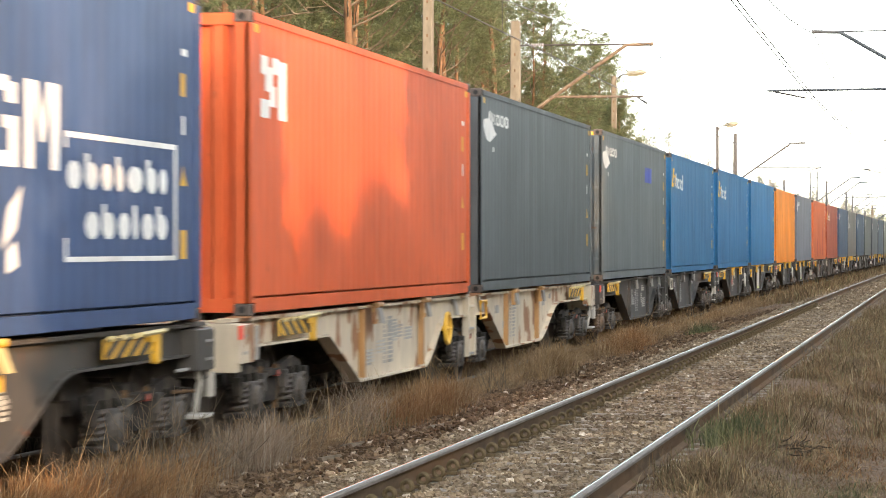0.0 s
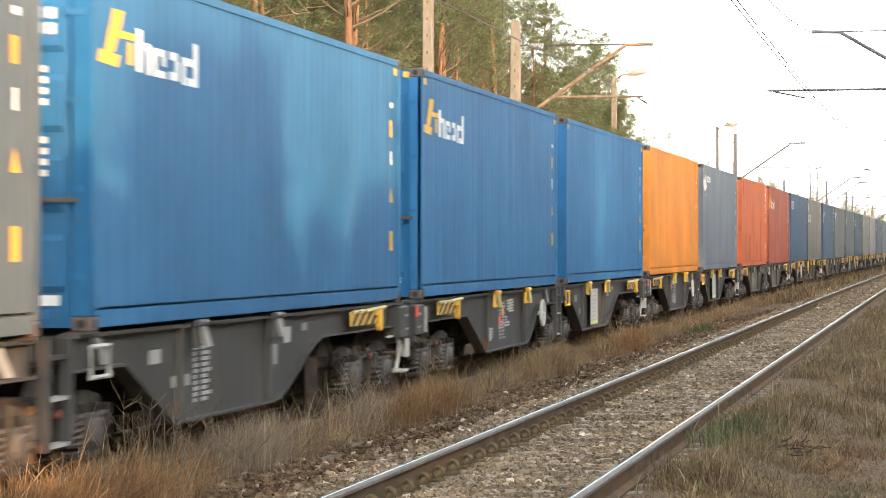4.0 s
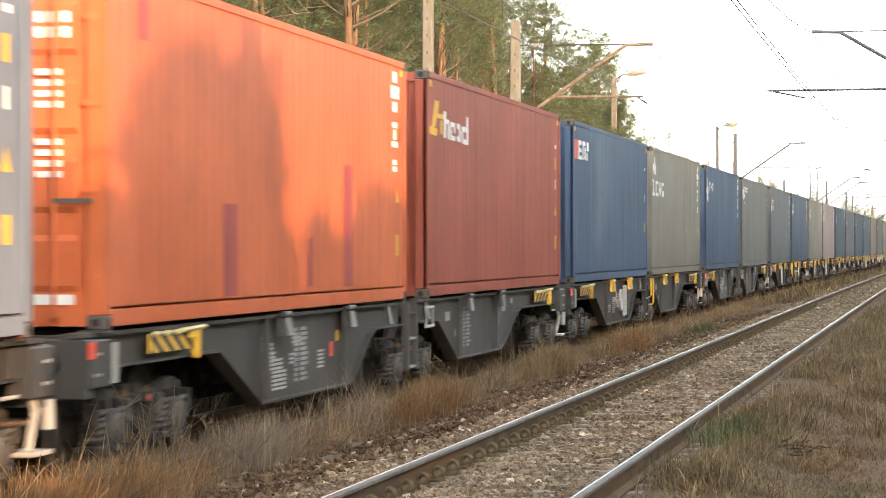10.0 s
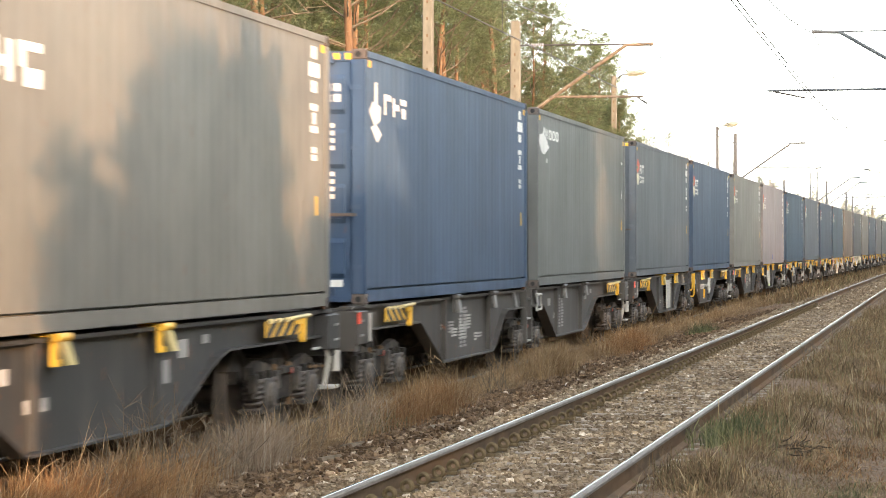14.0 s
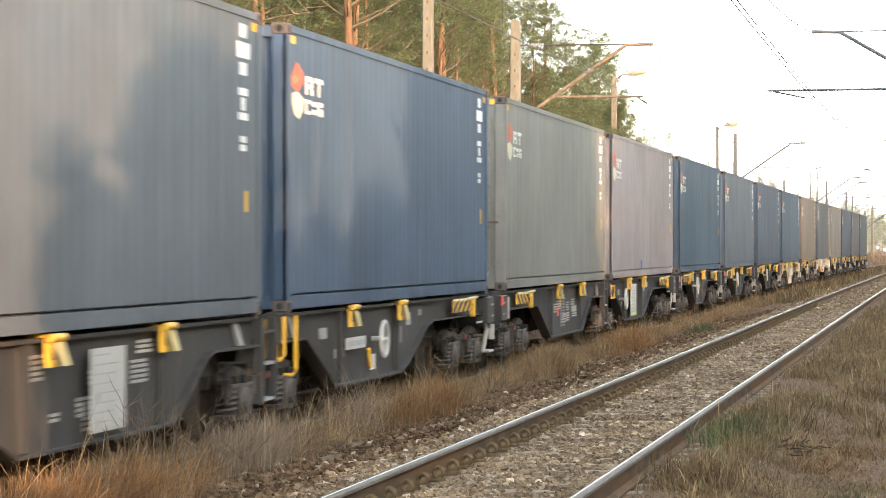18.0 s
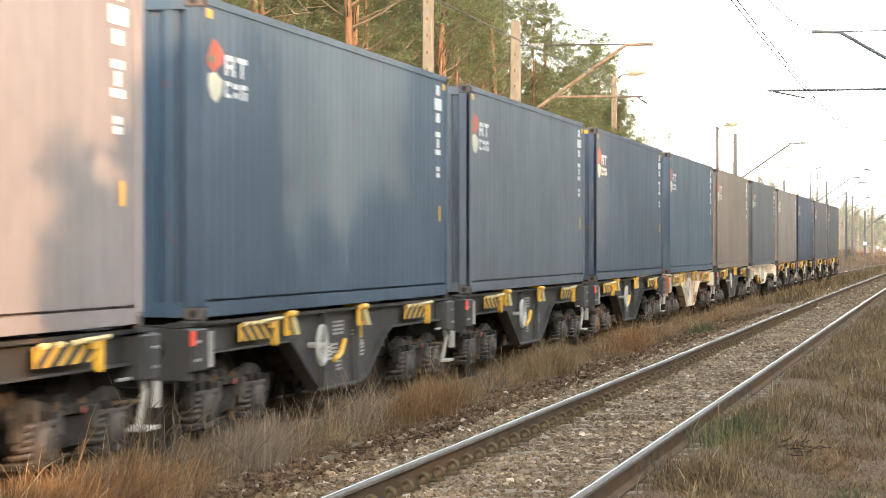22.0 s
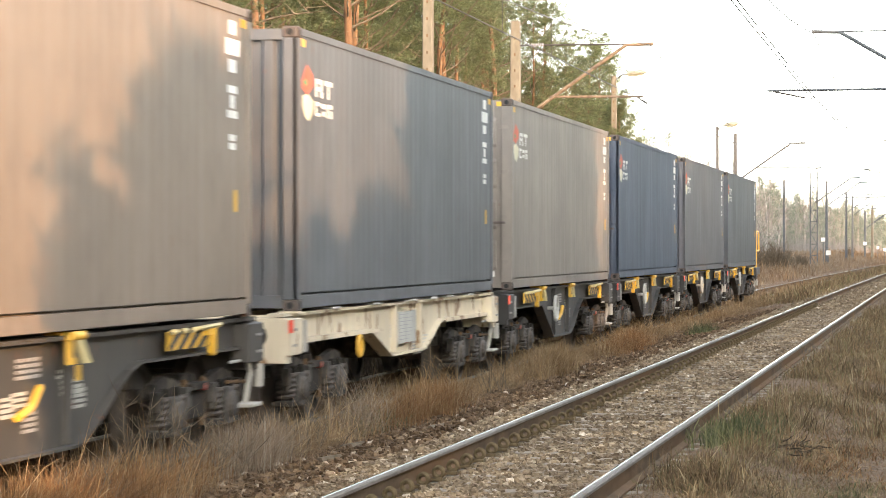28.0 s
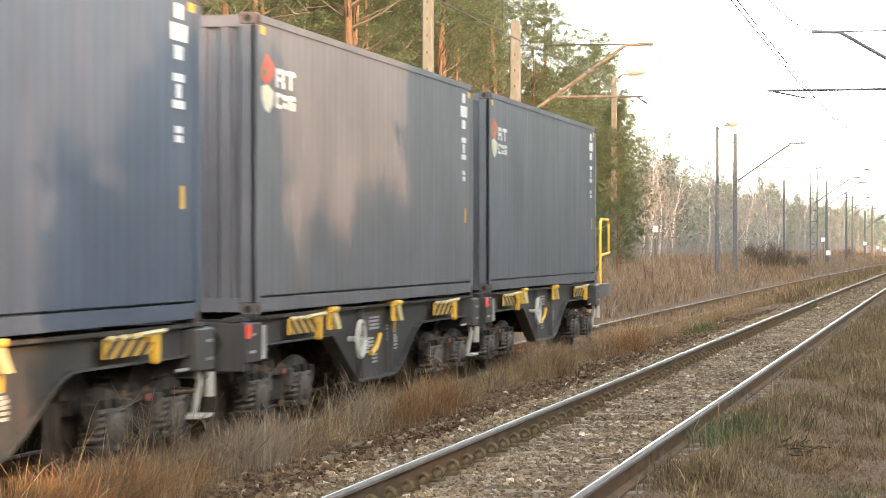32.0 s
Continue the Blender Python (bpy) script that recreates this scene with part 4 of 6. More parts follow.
def add_plate(wagon, y):
    """A long white plate with a line of dark writing and a small label."""
    p = part("notice_plate", Shape().box(1.155, 1.168, y, y + 1.0, TOP - 0.47, TOP - 0.34), PLATE, wagon, "long white plate")
    for i in range(7):
        part("line", Shape().box(1.168, 1.1705, y + 0.06 + i * 0.13, y + 0.15 + i * 0.13, TOP - 0.435, TOP - 0.375), INK, p)
    part("label", Shape().box(1.086, 1.092, y + 1.62, y + 1.92, TOP - 0.76, TOP - 0.58), WHITE, wagon)
    part("lever", Shape().tube([(1.13, y + 1.35, TOP - 0.50), (1.13, y + 1.45, TOP - 0.72)], 0.026, 6), YELLOW, wagon)


def add_coupling_end(wagon, y, out, red=True):
    """Headstock, buffers, draw hook and foot step at a wagon's end."""
    part("headstock", Shape().box(-1.20, 1.20, min(y, y - out * 0.20), max(y, y - out * 0.20), TOP - 0.50, TOP - 0.04), FRAME, wagon, bevel=0.01)
    part("end_plate", Shape().box(1.06, 1.235, min(y, y - out * 0.55), max(y, y - out * 0.55), TOP - 0.42, TOP - 0.05), FRAME, wagon, bevel=0.01)
    for sg in (1, -1):
        bu = part("buffer", Shape().tube([(sg * 0.875, y, TOP - 0.22), (sg * 0.875, y + out * 0.26, TOP - 0.22)], 0.12, 12).tube([(sg * 0.875, y + out * 0.26, TOP - 0.22), (sg * 0.875, y + out * 0.40, TOP - 0.22)], 0.09, 12), GEAR, wagon)
        part("buffer_head", Shape().tube([(sg * 0.875, y + out * 0.40, TOP - 0.22), (sg * 0.875, y + out * 0.425, TOP - 0.22)], [0.20, 0.19], 16), GEAR, bu)
    part("brake_hose", Shape().tube([(0.45, y + out * 0.02, TOP - 0.46), (0.45, y + out * 0.20, TOP - 0.62), (0.42, y + out * 0.34, TOP - 0.78), (0.40, y + out * 0.44, TOP - 0.76)], 0.028, 6), BLACK, wagon)
    part("pipe_bend", Shape().tube([(1.14, y - out * 0.9, TOP - 0.40), (1.14, y - out * 0.35, TOP - 0.40), (1.14, y - out * 0.30, TOP - 0.28)], 0.016, 6), DULL, wagon)
    for k in range(4):
        part("bolt", Shape().tube([(1.235, y - out * (0.12 + 0.12 * (k % 2)), TOP - 0.16 - 0.16 * (k // 2)), (1.25, y - out * (0.12 + 0.12 * (k % 2)), TOP - 0.16 - 0.16 * (k // 2))], 0.016, 6), DULL, wagon)
    part("draw_hook", Shape().box(-0.05, 0.05, min(y, y + out * 0.35), max(y, y + out * 0.35), TOP - 0.32, TOP - 0.18).ring((0, y + out * 0.38, TOP - 0.32), (1, 0, 0), 0.10, 0.022, 12, 6), GEAR, wagon)
    if red:
        part("reflector", Shape().box(1.236, 1.25, y - out * 0.02 - 0.075, y - out * 0.02 + 0.075, TOP - 0.19, TOP - 0.06), RED, wagon, "orange red reflector")
    if out > 0:
        part("step_post", Shape().tube([(1.14, y - 0.26, TOP - 0.40), (1.16, y - 0.22, 0.72), (1.12, y - 0.26, 0.43)], 0.032, 6), PALE_GREY, wagon)
        part("foot_step", Shape().box(0.93, 1.24, y - 0.46, y - 0.04, 0.40, 0.435), PALE_GREY, wagon, "pale grey step plate", bevel=0.008)
        part("hand_post", Shape().tube([(1.20, y - 0.05, 0.58), (1.20, y - 0.05, 0.80)], 0.05, 10), PALE_GREY, wagon, "short pale post")
        part("step_brace", Shape().tube([(1.10, y - 0.85, 0.66), (1.12, y - 0.28, 0.64)], 0.02, 6), RUST, wagon)
    else:
        part("pale_strip", Shape().box(1.225, 1.24, y + 0.60, y + 0.72, TOP - 0.40, TOP - 0.08), PALE_GREY, wagon)


def add_loop(wagon, y, mat, tall=0.55, across=False):
    if across:
        pts = [(1.03, y, TOP - 0.05), (1.03, y, TOP - tall + 0.05), (1.06, y, TOP - tall), (1.19, y, TOP - tall), (1.22, y, TOP - tall + 0.05), (1.22, y, TOP - 0.02)]
    else:
        pts = [(1.20, y, TOP - 0.10), (1.20, y, TOP - tall), (1.20, y + 0.46, TOP - tall), (1.20, y + 0.46, TOP - 0.10), (1.20, y, TOP - 0.10)]
    part("yellow_loop" if mat is YELLOW else "hand_loop", Shape().tube(pts, 0.022, 6), mat, wagon)


def graffiti(wagon, y0, y1, seed):
    rng = random.Random(seed)
    for k in range(9):
        y, z = rng.uniform(y0, y1 - 0.4), TOP - rng.uniform(0.12, 0.62)
        s = Shape()
        w = rng.uniform(0.16, 0.60)
        for r in range(rng.randrange(2, 6)):
            q = y
            while q < y + w:
                b = rng.uniform(0.03, 0.09)
                s.box(1.086, 1.0895, q, min(q + b, y + w), z - 0.042 * r, z - 0.042 * r + 0.026)
                q += b + 0.02
        part("lettering", s, PLATE if rng.random() < 0.6 else DULL, wagon)
    if rng.random() < 0.7:
        y = rng.uniform(y0, y1 - 0.3)
        part("warning_label", Shape().box(1.086, 1.090, y, y + 0.16, TOP - 0.52, TOP - 0.36), RED, wagon)
        part("warning_label", Shape().box(1.086, 1.090, y + 0.3, y + 0.44, TOP - 0.36, TOP - 0.24), YELLOW, wagon)


def build_twin(gap, seed, bracket, wheel_mat, loop):
    """An articulated wagon: two platforms on three bogies. Origin at the joint, on the rail heads."""
    g = gap / 2
    w = empty("container_wagon", "articulated container wagon", "wagon", "wagons of the train")
    ends = g + 2 * HALF
    # front platform
    add_sills(w, -ends - 0.45, -g + 0.15, -ends + 3.7, -ends + 5.3, -g - 2.9, -g - 1.5, (-ends + 0.1, -g - 0.1))
    add_sills(w, g - 0.15, ends + 0.45, g + 1.1, g + 2.6, ends - 6.0, ends - 3.9, (g + 0.1, ends - 0.1))
    part("joint", Shape().box(-0.35, 0.35, -g - 0.5, g + 0.5, TOP - 0.42, TOP - 0.10).tube([(0, 0, TOP - 0.45), (0, 0, TOP - 0.05)], 0.28, 14), GEAR, w)
    for y in (-0.30, 0.22):
        part("joint_post", Shape().box(1.08, 1.17, y, y + 0.09, TOP - 0.85, TOP - 0.02), FRAME, w)
    for z in (0.14, 0.45, 0.80):
        part("step_rung", Shape().box(1.06, 1.16, -0.22, 0.24, TOP - z - 0.03, TOP - z), DULL if z > 0.3 else FRAME, w)
    for y in (-g - 0.75, g + 0.35):
        part("strut", Shape().prism([(y, TOP - 0.03), (y + 0.16, TOP - 0.03), (y + 0.42, TOP - 0.26), (y + 0.26, TOP - 0.26)], 1.09, 1.13), DULL, w)
    for y in (-ends + 1.40, 0.0, ends - 1.40):
        add_bogie(w, y)
    add_coupling_end(w, -ends - 0.45, -1)
    add_coupling_end(w, ends + 0.45, 1, red=False)
    add_stripes(w, -ends + 1.35, -ends + 2.65, 1 if seed in (5, 11) else -1)
    add_stripes(w, ends - 2.6, ends - 1.2)
    for y in (-ends + 6.0, -ends + 9.0, g + 3.2, g + 6.0):
        add_bracket(w, y, bracket)
    if wheel_mat:
        add_wheel_crank(w, g + {15: 4.75, 17: 2.30}[seed] if seed in (15, 17) else (-g - 5.15 if seed == 11 else -g - 1.8), TOP - 0.40, wheel_mat)
    if seed == 15:
        add_board(w, -ends + 7.0, -ends + 7.9, TOP - 0.78, TOP - 0.12)
    elif seed == 11:
        add_board(w, -g - 4.15, -g - 3.5, TOP - 0.74, TOP - 0.12)
    else:
        add_columns(w, -ends + 6.9)
    if seed == 15:
        add_plate(w, g + 3.00)
    elif seed in (1, 3, 9, 13):
        add_columns(w, g + 3.4)
    elif seed != 11:
        add_board(w, g + 3.75, g + 4.75, TOP - 0.78, TOP - 0.12, True)
    if seed in (11, 15):
        add_loop(w, g - 0.15, loop, 0.45, True)
        add_loop(w, g + 0.35, loop, 0.62, True)
    else:
        add_loop(w, g + 0.05, loop, 0.34)
    graffiti(w, -ends + 5.4, -g - 3.2, seed)
    add_text(w, [(g + 2.7, TOP - 0.55, 0.55, 0.10), (g + 2.0, TOP - 0.32, 0.35, 0.12), (ends - 5.4, TOP - 0.30, 0.30, 0.16), (ends - 4.6, TOP - 0.20, 0.22, 0.08), (ends - 5.9, TOP - 0.50, 0.22, 0.2)])
    return w


def build_single(seed, shallow=False):
    """A four-axle wagon for one container. Origin at its middle, on the rail heads."""
    w = empty("container_wagon", "four-axle container wagon with striped yellow panels", "wagon", "wagons of the train")
    e = HALF + 0.40
    if shallow:
        add_sills(w, -e, e, -HALF + 3.9, -HALF + 5.2, HALF - 5.0, HALF - 3.6, (-HALF + 0.1, HALF - 0.1), 0.62)
    else:
        add_sills(w, -e, e, -HALF + 3.6, -HALF + 5.0, HALF - 5.1, HALF - 3.4, (-HALF + 0.1, HALF - 0.1))
    for y in (-HALF + 1.40, HALF - 1.40):
        add_bogie(w, y)
    add_coupling_end(w, -e, -1)
    add_coupling_end(w, e, 1, red=False)
    if not shallow:
        add_stripes(w, -HALF + 1.5, -HALF + 2.7, -1)
        add_stripes(w, HALF - 2.7, HALF - 1.4)
        add_bracket(w, HALF - 5.3, YELLOW)
        add_bracket(w, -HALF + 3.4, YELLOW)
        add_wheel_crank(w, -HALF + 4.7, TOP - 0.36, PLATE)
        graffiti(w, -HALF + 5.3, HALF - 4.6, seed)
        part("yellow_pipe", Shape().tube([(1.12, -HALF + 5.8, TOP - 0.56), (1.12, -HALF + 6.1, TOP - 0.50), (1.12, -HALF + 6.3, TOP - 0.36)], 0.03, 6), YELLOW, w)
    else:
        part("waist_flange", Shape().ribbon([(-HALF - 0.3, TOP - 0.29), (-1.6, TOP - 0.29)], 1.05, 1.17, -0.03), FRAME, w)
        part("waist_flange", Shape().ribbon([(2.6, TOP - 0.29), (HALF + 0.3, TOP - 0.29)], 1.05, 1.17, -0.03), FRAME, w)
        for y in (-4.2, -2.0, 0.2, 1.6, 2.8, 4.4):
            part("deck_pad", Shape().box(0.95, 1.20, y - 0.22, y + 0.22, TOP, LOAD + 0.014), WHITE, w, bevel=0.01)
        add_board(w, -0.6, 0.5, TOP - 0.50, TOP - 0.12)
        part("lock_lever", Shape().ring((1.20, -HALF + 3.1, TOP - 0.44), (1, 0, 0), 0.11, 0.024, 16, 6), YELLOW, w)
        graffiti(w, -0.8, 1.6, seed)
    return w


def couple_wagons():
    dark = [paint("wagon_paint", c, 0.5, 0.45, 30 + i, dusty=0.22) for i, c in enumerate(((0.032, 0.029, 0.025), (0.020, 0.018, 0.016), (0.042, 0.036, 0.029)))]
    cream = paint("cream_wagon_paint", (0.56, 0.47, 0.34), 0.5, 1.5, 41.0, rust=(0.26, 0.12, 0.05), dusty=0.6, fine=2.2)
    ivory = paint("ivory_wagon_paint", (0.62, 0.53, 0.38), 0.5, 1.0, 43.0, rust=(0.24, 0.14, 0.07), dusty=0.35, fine=4.0)
    rusty = paint("rust_stained_paint", (0.42, 0.22, 0.075), 0.6, 1.2, 45.0, rust=(0.20, 0.085, 0.03), dusty=0.3, fine=3.0)
    coats = {1: (cream, FRAME, YELLOW, YELLOW, "cream articulated container wagon streaked with rust"), 3: (dark[0], dark[0], dark[0], PLATE, "dark grey articulated container wagon with tall sills"),
             5: (dark[0], dark[0], PLATE, YELLOW, "dark grey articulated container wagon with white notice boards"), 7: (dark[1], dark[1], PLATE, YELLOW, "black articulated container wagon with white notice boards"),
             9: (dark[2], dark[2], None, PLATE, "dusty dark grey articulated container wagon"), 11: (dark[1], dark[1], PLATE, YELLOW, "black articulated container wagon with yellow loop"),
             13: (dark[2], dark[2], None, PLATE, "dusty dark grey articulated container wagon"), 15: (dark[1], dark[1], PLATE, YELLOW, "black articulated container wagon with yellow loop"),
             17: (dark[1], dark[1], PLATE, YELLOW, "black articulated container wagon with white notice boards")}
    for i, (coat, bracket, wheel_mat, loop, label) in coats.items():
        gap = YARD[i + 1][0] - YARD[i][0] - 2 * HALF
        w = build_twin(gap, i, YELLOW if i in (5, 7, 11, 15, 17) else FRAME, wheel_mat, loop)
        if i == 1:
            for o in w.children_recursive:
                if o.name.split(".")[0] in ("stiffener", "catch", "spigot_bracket"):
                    o.material_slots[0].material = rusty
        repaint(w, {FRAME: coat})
        w["label"] = label
        movers.append((w, (YARD[i][0] + YARD[i + 1][0]) / 2 + HALF, 0.0))
    master = build_single(77)
    first = True
    for i in [0] + list(range(19, len(YARD))):
        if i == 24:
            w = build_single(24, True)
            w["label"] = "ivory container wagon with shallow sills"
            repaint(w, {FRAME: ivory})
        else:
            w = copy_thing(master, Matrix()) if not first else master
            first = False
        singles.append((w, i))
    for w, i in singles:
        if i != 24:
            repaint(w, {FRAME: cream if i == 22 else dark[2 if i in (0, 23) else (0 if i % 3 else 1)]})
            w["label"] = "cream container wagon with striped yellow panels" if i == 22 else "dark grey container wagon with striped yellow panels"
        if i == len(YARD) - 1:
            y = HALF + 1.45
            part("end_platform", Shape().box(-1.15, 1.15, HALF + 0.40, HALF + 2.9, TOP - 0.30, TOP - 0.05), FRAME_LAST, w)
            part("end_rail", Shape().tube([(1.12, y, TOP - 0.1), (1.12, y, TOP + 1.12), (1.12, y + 0.15, TOP + 1.20), (1.12, y + 1.2, TOP + 1.20), (1.12, y + 1.35, TOP + 1.12), (1.12, y + 1.35, TOP + 0.55), (1.12, y, TOP + 0.50)], 0.026, 8), YELLOW, w, "yellow end handrail")
        movers.append((w, YARD[i][0] + HALF, 0.0))


singles = []
FRAME_LAST = paint("last_wagon_paint", (0.06, 0.06, 0.06), 0.5, 0.4, 51.0, dusty=0.4)
couple_wagons()


def motions():
    for thing, place, height in movers:
        rows = []
        for k in range(17):
            t = 2.0 * k
            y = place - run_out(t)
            rows.append((t, pose(FAR_X + bend(y), y, FAR_Z + height, 0, 0, -math.degrees(math.atan(slope(y))))))
        walk(thing, rows)


# ---- overhead line ----
def mast_shape(h, w0=0.34, w1=0.24, base=-0.6):
    s = Shape()
    v = []
    for z, w in ((base, w0), (h, w1)):
        v += [(-w / 2, -w / 2, z), (w / 2, -w / 2, z), (w / 2, w / 2, z), (-w / 2, w / 2, z)]
    s.add(v, [(3, 2, 1, 0), (4, 5, 6, 7), (0, 1, 5, 4), (1, 2, 6, 5), (2, 3, 7, 6), (3, 0, 4, 7)])
    return s


def slot_shape(h, base=0.2):
    s = Shape()
    z = base
    while z + 0.5 < h:
        k = 0.5 * (0.34 - 0.10 * (z + 0.6) / (h + 0.6))
        s.box(-0.018, 0.018, -k - 0.004, -k + 0.03, z, z + 0.07)
        z += 0.42
    return s


def lattice_shape(h, w=0.55):
    s = Shape()
    for a in (-w / 2, w / 2):
        for b in (-0.14, 0.14):
            s.box(a - 0.04, a + 0.04, b - 0.03, b + 0.03, -0.5, h)
    n = int(h / 0.9)
    for i in range(n):
        z = 0.3 + i * 0.9
        for b in (-0.14, 0.14):
            p, q = (-w / 2, w / 2) if i % 2 else (w / 2, -w / 2)
            s.tube([(p, b, z), (q, b, min(h, z + 0.9))], 0.022, 4)
        s.box(-w / 2, w / 2, -0.15, 0.15, z - 0.03, z + 0.03)
    return s


def catenary_mast(x, y, top, out, reach, arm_top, tube_z, tube_reach, lattice=False, concrete=True, steel=ARM_STEEL, label="concrete catenary mast with a rusty bracket arm"):
    """A mast with a bracket arm towards out (+1 right, -1 left). Heights are over z = 0."""
    g = ground_z(x + bend(y), y)
    m = empty("catenary_mast", label, "catenary mast", "masts along the line")
    m.location = (x + bend(y), y, g)
    h = top - g
    if lattice:
        part("mast", lattice_shape(h), MAST_STEEL, m)
    else:
        p = part("mast", mast_shape(h) if concrete else mast_shape(h, 0.25, 0.19), CONCRETE if concrete else MAST_STEEL, m, bevel=0.02)
        if concrete:
            part("slot", slot_shape(h), RUST, p, kind="stuff")
    az, tz = arm_top - g, tube_z - g
    knee = reach - 0.68
    part("bracket_arm", Shape().tube([(out * 0.15, 0, az - 1.95), (out * knee, 0, az), (out * (reach + 0.05), 0, az + 0.02)], 0.048, 8), steel, m, "steel bracket tube")
    part("tie_rod", Shape().tube([(out * 0.1, 0, az + 0.03), (out * knee, 0, az + 0.02)], 0.020, 5), WIRE, m)
    ins = Shape()
    for k in range(6):
        ins.tube([(out * (0.42 + 0.06 * k), 0, az + 0.03), (out * (0.45 + 0.06 * k), 0, az + 0.03)], 0.042, 8)
    part("insulator", ins, DULL, m)
    k = (tz - az + 1.95) / 1.95 * knee
    part("registration_tube", Shape().tube([(out * max(0.15, min(k, knee)), 0, tz), (out * tube_reach, 0, tz - 0.02)], 0.034, 6), steel, m)
    part("steady_arm", Shape().tube([(out * (tube_reach - 0.15), 0, tz - 0.04), (out * (tube_reach - 0.15 - 0.85 * (1 if tube_reach > reach else -0.3)), 0, tz - 0.22)], 0.024, 5), WIRE, m)
    return m


def ray_x(u, y):
    """x at the distance y for a bearing u."""
    return -y * math.tan(radians(YAW) - math.atan((u - 784.0) / 4886.0))


LEFT_X = -11.26
for k, y in enumerate((72.3, 146.5, 221.0, 417.0, 509.0)):
    catenary_mast(LEFT_X, y, 7.52, 1, 3.62, 6.84 if k == 0 else 6.98, 5.50 if k == 0 else 5.70, 3.40 if k == 0 else 4.55, steel=ARM_STEEL if k == 0 else MAST_STEEL, lattice=(k == 2), concrete=(k == 0),
                  label="lattice steel catenary mast" if k == 2 else ("concrete catenary mast with a rusty bracket arm" if k < 2 else "grey catenary mast with a bracket arm"))
for bearing, y, top, old in ((1463, 245.0, 7.3, False), (1498, 290.0, 7.25, False), (1509, 303.0, 7.1, False), (1544, 350.0, 6.7, True), (1531, 345.0, 5.9, False)):
    catenary_mast(ray_x(bearing, y) - bend(y), y, top, 1, 3.55, top - 0.15, top - 1.45, 4.4, concrete=old, steel=MAST_STEEL, label="yellowed concrete catenary mast far off" if old else "grey catenary mast with a bracket arm")
# Arms in dark mast steel: their backlit shade is put into the colour.
for k, y in enumerate((-2.0, 72.3, 146.5, 221.0, 296.0, 370.0)):
    catenary_mast(0.75, y, 7.8, -1, 4.17, 7.10, 5.62, 5.37, concrete=False, steel=MAST_STEEL, label="catenary mast of the near track with a bracket arm")


def wire(name, label, x, z_top, z_low, supports, sag, doubled=False):
    w = empty(name, label, "overhead wire", "overhead wires")
    drops = Shape()
    line, low = [], []
    for (ya, xa), (yb, xb) in zip(supports, supports[1:]):
        for i in range(12):
            q = i / 12
            y = ya + (yb - ya) * q
            p = (xa + (xb - xa) * q + bend(y), y, z_top - sag * 4 * q * (1 - q))
            line.append(p)
            low.append((p[0], y, z_low - 0.02 * 4 * q * (1 - q)))
            if i:
                drops.tube([p, low[-1]], 0.006, 4, False)
    part("messenger_wire", Shape().tube(line, 0.011, 5, False), WIRE, w)
    for dx in ((-0.045, 0.045) if doubled else (0.0,)):
        part("contact_wire", Shape().tube([(x + dx, y, z) for x, y, z in low], 0.011, 5, False), WIRE, w)
    part("dropper", drops, WIRE, w, kind="stuff")


NEAR_SUP = [(-2.0, -3.0), (72.3, -3.42), (146.5, -2.7), (221.0, -3.42), (296.0, -2.7), (370.0, -3.42), (444, -2.7)]
FAR_SUP = [(-2.0, -7.5), (72.3, -7.70), (146.5, -7.5), (221.0, -7.7), (266.5, -7.5), (317.0, -7.7), (344, -7.6), (417, -7.6), (509, -7.6)]
wire("overhead_wire", "thin overhead contact wires above the near track", -3.0, 7.08, 5.38, NEAR_SUP, 1.15, True)
wire("overhead_wire", "thin overhead contact wires above the far track", -7.7, 6.84, 5.30, FAR_SUP, 1.1, False)


def lamp_post(x, y, top, arm, label, head=True, yellow=True):
    g = ground_z(x + bend(y), y)
    m = empty("street_lamp", label, "lamp post", "lamp posts by the line")
    m.location = (x + bend(y), y, g)
    h = top - g
    p = part("post", mast_shape(h, 0.30 if yellow else 0.20, 0.22 if yellow else 0.15), CONCRETE if yellow else MAST_STEEL, m, bevel=0.02)
    if yellow:
        part("slot", slot_shape(h), RUST, p, kind="stuff")
    if head:
        part("arm", Shape().tube([(0, 0, h - 0.25), (arm * 0.3, 0, h + 0.02), (arm * 0.55, 0, h + 0.06)], 0.03, 6), MAST_STEEL, m)
        l = part("lamp_head", Shape().tube([(arm * 0.5, 0, h + 0.05), (arm * 0.7, 0, h + 0.09), (arm * 1.25, 0, h + 0.14), (arm * 1.45, 0, h + 0.15)], [0.05, 0.12, 0.13, 0.05], 10), LAMP_SHELL, m, smooth=True)
        part("lens", Shape().tube([(arm * 0.68, 0, h + 0.045), (arm * 1.3, 0, h + 0.10)], [0.10, 0.10], 8), GLASS, l)
    return m


lamp_post(-14.82, 123.2, 9.2, 1.0, "pale concrete lamp post with a flat lamp head")
lamp_post(-12.75, 67.7, 11.5, 1.0, "pale concrete lamp post, its lamp out of sight", head=False)
lamp_post(-11.9, 143.0, 7.75, 0.75, "dark lamp post with a small curved lamp", yellow=False)
lamp_post(-13.4, 218.0, 6.8, 0.7, "grey wooden post by the line", head=False, yellow=False)


def sign_board(x, y, z, size):
    g = ground_z(x + bend(y), y)
    s = empty("track_sign", "small white board on a post beside the line", "sign", "white line-side boards")
    s.location = (x + bend(y), y, g)
    part("post", Shape().box(-0.04, 0.04, 0.0, 0.05, -0.3, z - g + size / 2), MAST_STEEL, s)
    part("board", Shape().box(-size / 2, size / 2, -0.02, 0.0, z - g - size / 2, z - g + size / 2), WHITE, s)


sign_board(-17.0, 160.0, 2.55, 0.36)
